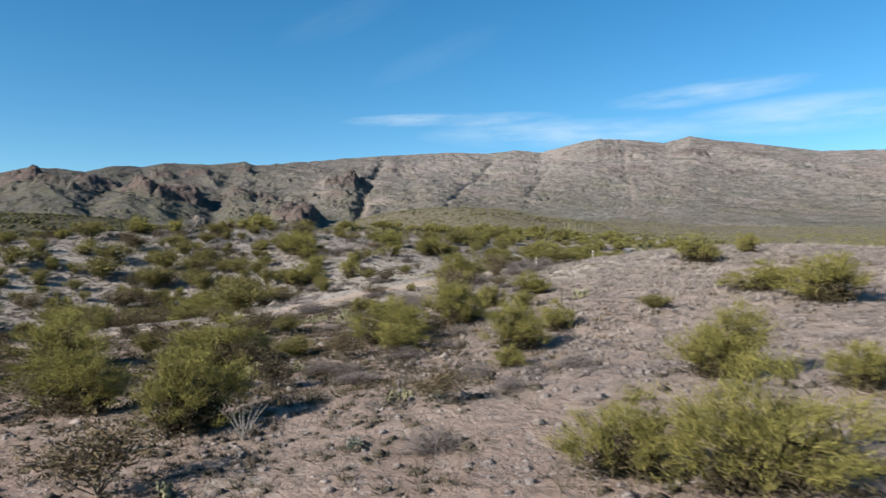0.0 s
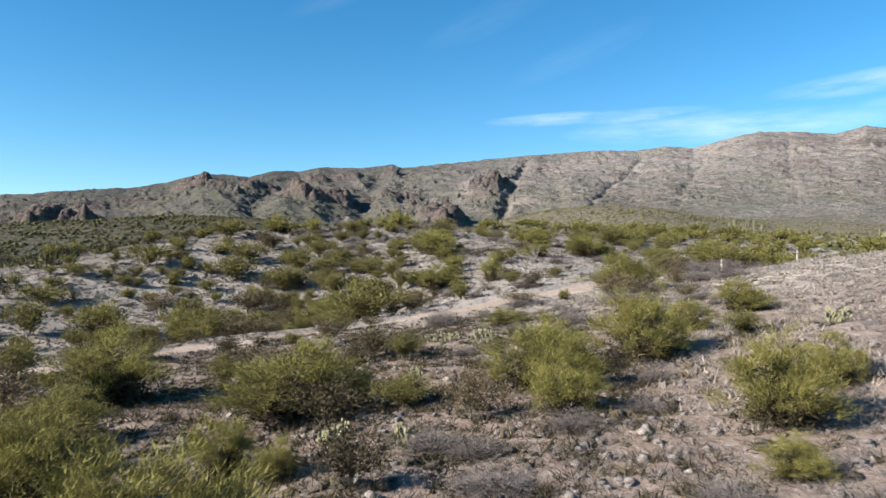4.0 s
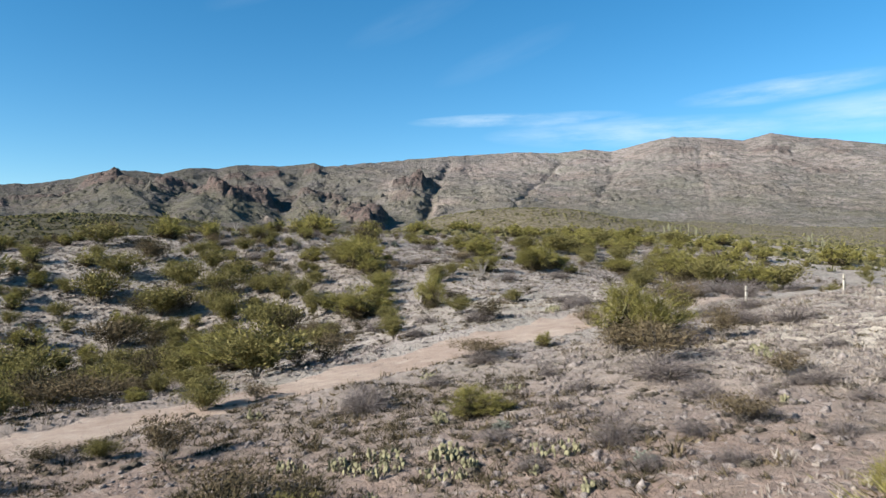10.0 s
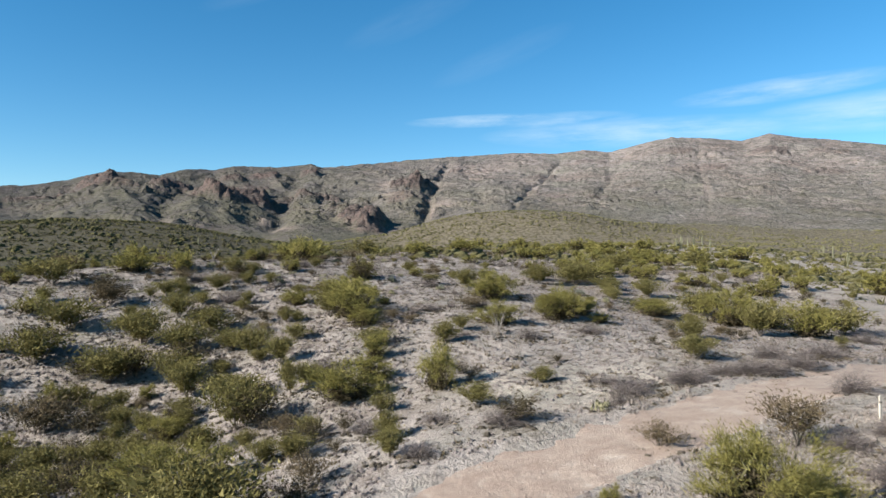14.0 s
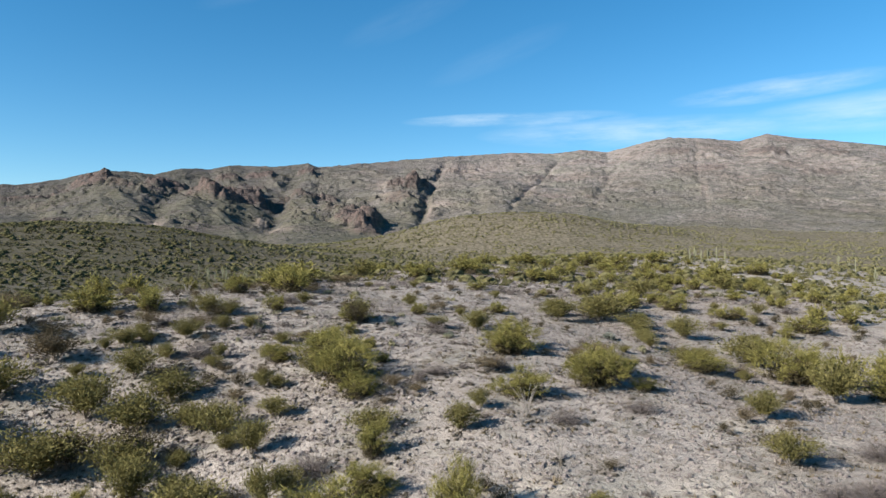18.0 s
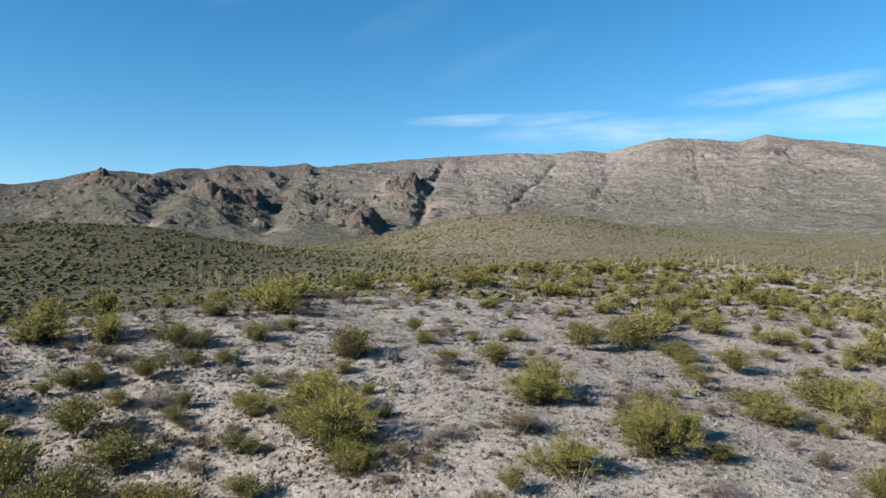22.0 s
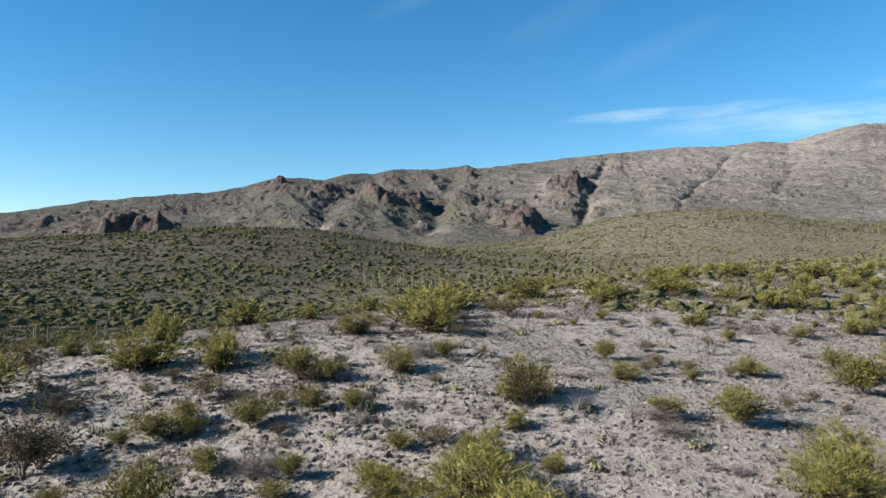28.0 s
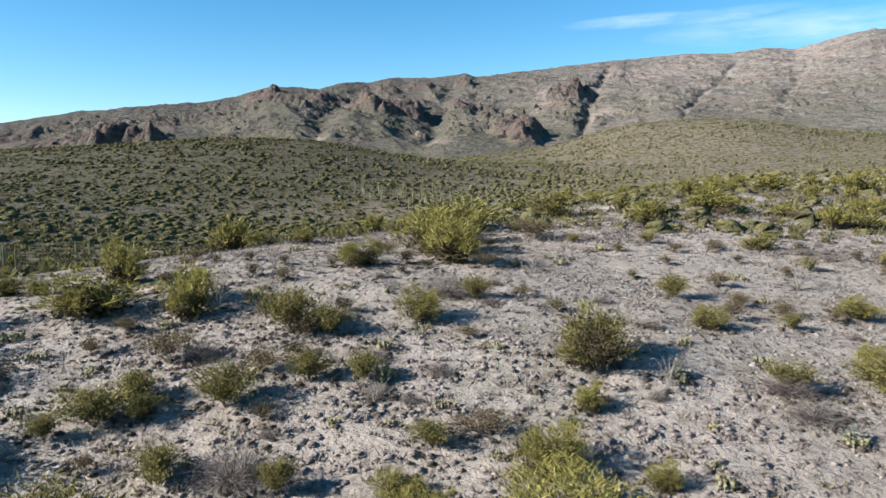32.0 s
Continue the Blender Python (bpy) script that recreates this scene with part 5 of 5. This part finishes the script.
palo_verde(-43.2, 114.9, 3.61, 3.82)
palo_verde(-4.5, 115.2, 1.77, 2.12)
palo_verde(5.9, 121.9, 1.69, 2.54)
palo_verde(-28.0, 122.4, 2.75, 2.96)
palo_verde(47.5, 123.6, 3.14, 5.49)
palo_verde(-22.2, 126.2, 4.15, 4.80)
palo_verde(22.0, 129.0, 3.76, 7.53)
palo_verde(69.8, 129.5, 4.49, 6.73)
palo_verde(39.6, 130.3, 2.41, 4.02)
palo_verde(-24.2, 133.1, 4.19, 6.86)
palo_verde(32.8, 133.7, 2.42, 4.84)
palo_verde(-26.5, 143.1, 4.23, 6.59)
palo_verde(4.3, 144.3, 2.05, 3.51)
palo_verde(-53.1, 148.4, 4.80, 4.82)
palo_verde(-25.2, 150.7, 4.22, 8.16)
palo_verde(-5.4, 155.5, 3.07, 4.10)
palo_verde(19.2, 160.8, 2.60, 4.34)
palo_verde(-4.5, 162.0, 2.85, 4.28)
palo_verde(3.9, 169.4, 2.70, 8.16)
palo_verde(63.9, 196.7, 4.80, 8.12)
palo_verde(21.5, 220.0, 3.59, 8.16)
palo_verde(47.1, 223.5, 4.54, 7.56)
palo_verde(87.5, 227.2, 4.12, 8.16)
palo_verde(40.6, 227.4, 4.58, 8.16)
palo_verde(66.0, 249.5, 4.38, 8.16)
palo_verde(-113.1, 274.7, 4.80, 8.16)
sage(1.6, -9.4, 0.42, 0.69)
sage(4.0, -5.5, 0.49, 0.74)
sage(5.1, 21.9, 0.54, 0.90)
sage(1.8, 27.1, 0.54, 1.08)
sage(-1.0, 101.1, 1.03, 1.55)
sage(-7.1, 105.6, 1.12, 1.12)
sage(17.1, 108.5, 1.20, 2.04)

saguaro(-101, 165, 5.3)
saguaro(-96, 162, 4.6)
saguaro(-111, 193, 5.7)
saguaro(-175, 281, 4.7)
saguaro(-163, 271, 6.1)
saguaro(-131, 222, 4.7)
saguaro(-145, 471, 6.7)
saguaro(-131, 444, 6.9)
saguaro(-135, 472, 8.4)
saguaro(-120, 445, 6.8)
saguaro(-120, 472, 8.3)
saguaro(-103, 420, 6.4)
saguaro(-109, 471, 7.2)
saguaro(-111, 509, 7.2)
saguaro(-97, 469, 8.1)
saguaro(-75, 394, 5.8)
saguaro(-255, 714, 8.2)
saguaro(-185, 558, 7.4)
saguaro(-107, 622, 6.7)
saguaro(-86, 396, 8.0)
saguaro(-89, 381, 6.4)
saguaro(-152, 478, 8.2)
saguaro(-141, 462, 8.8)
saguaro(-138, 455, 7.4)
saguaro(-127, 452, 9.0)
saguaro(-124, 440, 7.8)
saguaro(-115, 448, 8.6)
saguaro(-112, 431, 7.0)
saguaro(-106, 440, 8.8)
saguaro(-99, 428, 8.1)
saguaro(-94, 436, 7.2)
saguaro(-92, 410, 8.4)
saguaro(-83, 405, 7.6)
saguaro(-80, 412, 8.9)
saguaro(-70, 388, 7.5)
saguaro(-64, 380, 8.2)
saguaro(77, 251, 4.6)
saguaro(79, 252, 5.2)
saguaro(83, 257, 4.2)
saguaro(84, 254, 4.7)
saguaro(86, 252, 5.3)
saguaro(89, 253, 4.2)
saguaro(163, 320, 5.8)
saguaro(124, 417, 5.8)
saguaro(203, 381, 5.8)
saguaro(188, 389, 5.8)
saguaro(124, 242, 4.9)
saguaro(112, 213, 4.6)
saguaro(185, 374, 5.8)
saguaro(226, 444, 5.8)


# shrubs that fill the slopes between
def fill(kind, count, x0, x1, y0, y1, high, wide, gap, dense=0.42, seed=0):
    made = 0
    for _ in range(count * 12):
        if made >= count:
            break
        x, y = rng.uniform(x0, x1), rng.uniform(y0, y1)
        if float(fbm(np.array(x / 13), np.array(y / 13), 2, 90 + seed)) < dense or float(road_off(x, y)) < ROAD_HALF + 1.2:
            continue
        if any((x - a) ** 2 + (y - b) ** 2 < (gap + 0.45 * w) ** 2 for a, b, w in PLACED):
            continue
        h = rng.uniform(0.7, 1.25)
        plant(kind, x, y, high * h, wide * h * rng.uniform(0.85, 1.2))
        made += 1


fill("creosote", 46, -62, -15, 62, 104, 1.6, 2.3, 0.2, 0.34)
fill("creosote", 24, -50, -13, 45, 62, 1.7, 2.4, 0.2, 0.3, 23)
fill("mesquite", 30, -62, -18, 44, 106, 1.4, 2.2, 0.1, 0.36, 13)
fill("mesquite", 40, 0, 60, 62, 150, 1.0, 1.6, 0.5, 0.42, 14)
fill("palo_verde", 30, -75, -12, 55, 112, 2.2, 2.9, 0.6, 0.42, 1)
fill("grey_shrub", 40, -45, 40, 20, 120, 0.8, 1.2, 0.4, 0.42, 2)
fill("creosote", 40, 18, 85, 62, 150, 1.6, 2.0, 1.2, 0.42, 3)
fill("palo_verde", 36, 12, 110, 75, 190, 2.4, 3.0, 1.5, 0.45, 4)
fill("palo_verde", 72, -45, 100, 150, 265, 2.6, 3.6, 0.8, 0.36, 5)
fill("palo_verde", 22, -25, 70, 138, 190, 2.3, 3.6, 0.3, 0.3, 6)
fill("palo_verde", 28, -130, -35, 120, 300, 2.6, 3.4, 2.0, 0.4, 7)
fill("palo_verde", 10, -75, -28, 5, 60, 2.3, 2.9, 1.5, 0.4, 9)
fill("creosote", 22, -70, -16, -5, 60, 1.6, 2.0, 1.2, 0.4, 10)
fill("palo_verde", 10, 28, 80, 5, 75, 2.2, 2.9, 1.5, 0.45, 11)
fill("mesquite", 26, -30, -6, 44, 72, 1.3, 2.1, 0.1, 0.25, 18)
fill("creosote", 18, -34, -8, 44, 72, 1.7, 2.4, 0.1, 0.25, 19)
fill("mesquite", 30, -110, -52, 18, 112, 1.5, 2.3, 0.4, 0.36, 15)
fill("grey_shrub", 45, -30, 45, 96, 172, 0.8, 1.3, 0.3, 0.36, 16)
fill("creosote", 16, -20, 40, 100, 165, 1.1, 1.8, 0.6, 0.36, 17)
fill("brown_shrub", 16, -45, -16, 84, 125, 1.1, 1.8, 0.3, 0.3, 20)
fill("mesquite", 12, -46, -18, 84, 125, 1.0, 1.7, 0.3, 0.3, 21)
fill("mesquite", 16, -45, -14, 0, 44, 1.1, 1.8, 0.4, 0.35, 22)
fill("brown_shrub", 55, -40, 48, 70, 165, 1.1, 1.7, 0.7, 0.42, 12)


# ---- what nobody could count ----
def scatter(count, x0, x1, y0, y1, dense, patch, seed, clear=0.3):
    """Random places on the ground, thicker in patches, off the road."""
    x, y = rng.uniform(x0, x1, count), rng.uniform(y0, y1, count)
    ok = (fbm(x / patch, y / patch, 3, seed) > dense) & (road_off(x, y) > ROAD_HALF + clear)
    x, y = x[ok], y[ok]
    return x, y, ground(x, y)


def tufts(name, where, material, blades_each, reach, width, label, category, spread=0.9, sides=3):
    x, y, z = where
    n = len(x)
    size = rng.uniform(0.6, 1.35, n)
    root = np.repeat(np.stack([x, y, z - 0.02], 1), blades_each, 0)
    s = np.repeat(size, blades_each)
    way = unit(rng.normal(size=(n * blades_each, 3)) * np.array([spread, spread, 0.35]) + np.array([0, 0, 0.75]))
    way[:, 2] = np.abs(way[:, 2])
    root[:, :2] += rng.normal(size=(len(root), 2)) * (reach * 0.4 * s)[:, None]
    verts = blades(root, way, reach * s * rng.uniform(0.6, 1.1, len(s)), width * s, sides)
    ob = new(name, soup(name, verts, sides, material))
    return tagged(ob, label, category, kind="stuff")


def mounds(name, where, low_size, high_size, flat, material, label, category):
    """Low uneven cushions of twigs on the ground, as one mesh."""
    x, y, z = where
    n, sides = len(x), 5
    s = low_size + (high_size - low_size) * rng.uniform(0, 1, n) ** 2
    a = np.arange(sides) * 2 * math.pi / sides
    v = np.zeros((n, 2 * sides + 1, 3))
    spin = rng.uniform(0, 6.28, (n, 1))
    for k, (r, h) in enumerate(((1.0, -0.1), (0.72, 0.68))):
        rr = r * rng.uniform(0.7, 1.25, (n, sides))
        turn = a[None] + spin + 0.6 * k
        v[:, k * sides:(k + 1) * sides] = np.stack([rr * np.cos(turn), rr * np.sin(turn), h * flat * rng.uniform(0.7, 1.25, (n, sides))], -1)
    v[:, -1] = np.stack([rng.normal(size=n) * 0.12, rng.normal(size=n) * 0.12, flat * rng.uniform(0.9, 1.15, n)], -1)
    v = v * s[:, None, None] + np.stack([x, y, z], -1)[:, None]
    faces = []
    for j in range(sides):
        q = (j + 1) % sides
        faces += [(j, q, q + sides), (j, q + sides, j + sides), (sides + j, sides + q, 2 * sides)]
    f = (np.array(faces)[None] + (2 * sides + 1) * np.arange(n)[:, None, None]).reshape(-1, 3)
    me = bpy.data.meshes.new(name)
    me.vertices.add(n * (2 * sides + 1))
    me.vertices.foreach_set("co", v.astype(np.float32).ravel())
    me.loops.add(f.size)
    me.loops.foreach_set("vertex_index", f.ravel().astype(np.int32))
    me.polygons.add(len(f))
    me.polygons.foreach_set("loop_start", np.arange(0, f.size, 3, dtype=np.int32))
    me.update(calc_edges=True)
    me.shade_smooth()
    me.materials.append(material)
    return tagged(new(name, me), label, category, kind="stuff")


near_tufts, hill_tufts, slope_tufts = scatter(14000, -34, 42, -26, 66, 0.38, 6, 21), scatter(27000, -58, 58, 62, 152, 0.27, 7, 22), scatter(13000, -100, -4, 40, 110, 0.4, 7, 26)
field = scatter(4200, 2, 44, -6, 50, 0.3, 9, 29, 0.8)
mounds("bursage_cushions", near_tufts, 0.05, 0.19, 0.6, CUSHION, "low rounded grey cushions of dry bursage", "undergrowth")
mounds("bursage_field", field, 0.08, 0.2, 0.7, CUSHION, "rounded lilac-grey bursage bushes, close together", "undergrowth")
tufts("bursage_twigs", field, GREY, 46, 0.34, 0.016, "fine grey twigs of the bursage field", "undergrowth", 1.3)
mounds("hill_cushions", hill_tufts, 0.06, 0.25, 0.4, CUSHION, "low grey cushions over the stony hill", "undergrowth")
mounds("slope_cushions", slope_tufts, 0.1, 0.34, 0.45, CUSHION, "grey cushions on the shaded slope", "undergrowth")
tufts("dry_bursage", near_tufts, GREY, 28, 0.2, 0.017, "low grey tufts of dry bursage", "undergrowth", 1.4)
tufts("hill_bursage", hill_tufts, GREY, 8, 0.26, 0.045, "low grey tufts on the stony hill", "undergrowth", 1.2)
tufts("slope_bursage", slope_tufts, GREY, 8, 0.36, 0.06, "grey brittle tufts on the shaded slope", "undergrowth", 1.2)


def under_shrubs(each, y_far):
    """Places under and around the shrubs, for litter and dead twigs that darken their shade."""
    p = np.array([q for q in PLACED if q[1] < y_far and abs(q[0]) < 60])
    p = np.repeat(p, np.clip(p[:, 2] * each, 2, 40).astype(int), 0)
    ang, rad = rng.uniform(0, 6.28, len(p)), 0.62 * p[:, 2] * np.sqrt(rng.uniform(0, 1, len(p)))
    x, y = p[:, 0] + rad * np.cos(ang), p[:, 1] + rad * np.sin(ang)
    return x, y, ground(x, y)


# brown brush that also stands for the long shadows on this low ground
low_ground = scatter(3200, -26, 4, -27, 18, 0.42, 5, 30)
mounds("brown_brush", low_ground, 0.05, 0.16, 0.6, BRUSH, "dark brown brush on the reddish soil", "undergrowth")
tufts("brown_twigs", low_ground, DUSK, 20, 0.28, 0.02, "dark dry twigs on the reddish soil", "undergrowth", 1.2)
# litter and twigs coloured dark to deepen the shade below the shrubs
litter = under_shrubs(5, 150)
mounds("shade_brush", litter, 0.08, 0.3, 0.5, BRUSH, "dark litter and low brush deepening the shade under the shrubs", "undergrowth")
tufts("dead_twigs", litter, DUSK, 16, 0.32, 0.022, "dead brown twigs deepening the shade under the shrubs", "undergrowth", 1.2)
tufts("bleached_grass", scatter(5200, 6, 42, 2, 62, 0.46, 8, 23), STRAW, 12, 0.26, 0.05, "bleached dry grass tufts", "grass", 0.5)
tufts("slope_grass", scatter(7000, -55, 55, 60, 150, 0.5, 6, 24), STRAW, 9, 0.26, 0.07, "bleached grass tufts between stones", "grass", 0.6)
# real litter, spread thick to darken the left ground as its shadows do
tufts("dark_litter", scatter(7500, -28, 6, -4, 38, 0.33, 5, 27), DUSK, 16, 0.3, 0.035, "dark dry litter and low dead plants", "undergrowth", 1.1)
tufts("brown_litter", scatter(5000, -60, 30, -14, 100, 0.5, 9, 25), BROWN, 12, 0.32, 0.07, "small brown dry plants", "undergrowth")


def stones(name, where, low_size, high_size, label):
    x, y, z = where
    n = len(x)
    base = unit(np.array([(1, 0, 0), (0, 1, 0), (-1, 0, 0), (0, -1, 0), (0, 0, 1), (0, 0, -1)], float))
    tri = np.array([(0, 1, 4), (1, 2, 4), (2, 3, 4), (3, 0, 4), (1, 0, 5), (2, 1, 5), (3, 2, 5), (0, 3, 5)])
    s = low_size + (high_size - low_size) * rng.uniform(0, 1, n) ** 3
    v = base[None] * s[:, None, None] * rng.uniform(0.55, 1.2, (n, 6, 3)) * np.array([1, 1, 0.65])
    a = rng.uniform(0, 6.28, n)
    c, d = np.cos(a)[:, None], np.sin(a)[:, None]
    v = np.stack([v[..., 0] * c - v[..., 1] * d, v[..., 0] * d + v[..., 1] * c, v[..., 2]], -1) + np.stack([x, y, z], -1)[:, None]
    me = bpy.data.meshes.new(name)
    f = (tri[None] + 6 * np.arange(n)[:, None, None]).reshape(-1, 3)
    me.vertices.add(n * 6)
    me.vertices.foreach_set("co", v.astype(np.float32).ravel())
    me.loops.add(f.size)
    me.loops.foreach_set("vertex_index", f.ravel().astype(np.int32))
    me.polygons.add(len(f))
    me.polygons.foreach_set("loop_start", np.arange(0, f.size, 3, dtype=np.int32))
    me.update(calc_edges=True)
    me.materials.append(STONE)
    return tagged(new(name, me), label, "stones", kind="stuff")


stones("gravel", scatter(14000, -30, 36, -14, 110, 0.4, 7, 31, -0.4), 0.03, 0.13, "loose pale stones strewn over the soil")


def along_road(count):
    """Places on the road and its verges, thicker at the sides."""
    k = rng.integers(0, len(mx), count)
    off = rng.choice([-1, 1], count) * ROAD_HALF * (1.25 - 1.1 * rng.uniform(0, 1, count) ** 1.6)
    x, y = mx[k] + nx[k] * off + rng.normal(size=count) * 0.2, my[k] + ny[k] * off + rng.normal(size=count) * 0.2
    ok = (np.abs(x) < 45)
    return x[ok], y[ok], ground(x[ok], y[ok]) + 0.01


stones("road_gravel", along_road(7000), 0.02, 0.11, "small stones along the dirt road")
tufts("verge_tufts", along_road(900), GREY, 14, 0.2, 0.04, "dry tufts along the verge of the road", "undergrowth", 1.0)
stones("cobbles", scatter(2600, -22, 34, -6, 120, 0.5, 9, 32), 0.08, 0.3, "larger loose field stones")


stones("hill_stones", scatter(15000, -45, 50, 78, 145, 0.42, 6, 33), 0.05, 0.22, "pale stones strewn over the hill")


def wedge(count, r0, r1, a0, a1, dense, patch, seed, fade=0):
    r = np.sqrt(rng.uniform(r0 * r0, r1 * r1, count))
    a = np.radians(rng.uniform(a0, a1, count))
    x, y = r * np.sin(a), 40 + r * np.cos(a)
    edge = np.clip((radians(a1) - a) / radians(fade), 0, 1) if fade else 1.0    # thins out towards the end of the sweep
    ok = (rng.uniform(0, 1, count) < edge) & (fbm(x / patch, y / patch, 3, seed) > dense) & ~((np.abs(x) < 60) & (y < 150))
    x, y = x[ok], y[ok]
    return x, y, ground(x, y)


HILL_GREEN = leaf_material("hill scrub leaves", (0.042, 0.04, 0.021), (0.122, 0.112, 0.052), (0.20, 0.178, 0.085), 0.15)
tufts("valley_scrub", wedge(8500, 62, 340, -80, -10, 0.28, 25, 44), HILL_GREEN, 18, 1.2, 0.4, "olive scrub on the floor of the wash", "scrub", 0.9)
tufts("near_scrub", wedge(3400, 70, 340, -12, 45, 0.36, 25, 41), OLIVE, 20, 0.85, 0.28, "olive scrub scattered over the slopes", "scrub", 0.9)
tufts("crest_scrub", wedge(2900, 95, 320, -14, 45, 0.34, 18, 48), HILL_GREEN, 22, 1.05, 0.26, "yellow-green scrub along the crest", "scrub", 0.9)
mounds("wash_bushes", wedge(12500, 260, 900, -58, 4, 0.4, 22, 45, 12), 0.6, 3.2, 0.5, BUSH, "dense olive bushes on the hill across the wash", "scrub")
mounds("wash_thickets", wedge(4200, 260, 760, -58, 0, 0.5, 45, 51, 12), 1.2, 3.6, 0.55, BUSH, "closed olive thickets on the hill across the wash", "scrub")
mounds("crest_bushes", wedge(3600, 110, 330, -14, 45, 0.42, 16, 52), 0.5, 1.9, 0.6, PLAIN_BUSH, "olive bushes along and beyond the crest", "scrub")
mounds("plain_bushes", wedge(15000, 260, 1050, -14, 42, 0.36, 34, 49), 0.6, 2.6, 0.55, PLAIN_BUSH, "olive bushes dotted over the plain", "scrub")
mounds("far_bushes", wedge(14000, 850, 1600, -52, 40, 0.34, 60, 50), 0.8, 2.4, 0.55, PLAIN_BUSH, "olive bushes dotted over the far hills", "scrub")
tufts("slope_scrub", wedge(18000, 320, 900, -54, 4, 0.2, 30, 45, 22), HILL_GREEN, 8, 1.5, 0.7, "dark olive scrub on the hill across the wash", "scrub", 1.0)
tufts("dark_tufts", scatter(9500, -50, 52, -16, 170, 0.45, 5, 46), DUSK, 14, 0.22, 0.03, "small dark dry clumps between the stones", "undergrowth")
# dark specks in place of the tiny shadows on the hill
tufts("hill_specks", scatter(15000, -52, 52, 68, 150, 0.28, 6, 34), DUSK, 7, 0.2, 0.035, "small dark clumps standing for tiny shadows over the stony hill", "undergrowth", 1.1)
tufts("crest_bursage", scatter(19000, -50, 70, 142, 235, 0.33, 8, 47), GREY, 7, 0.42, 0.12, "grey tufts beyond the crest of the hill", "undergrowth")
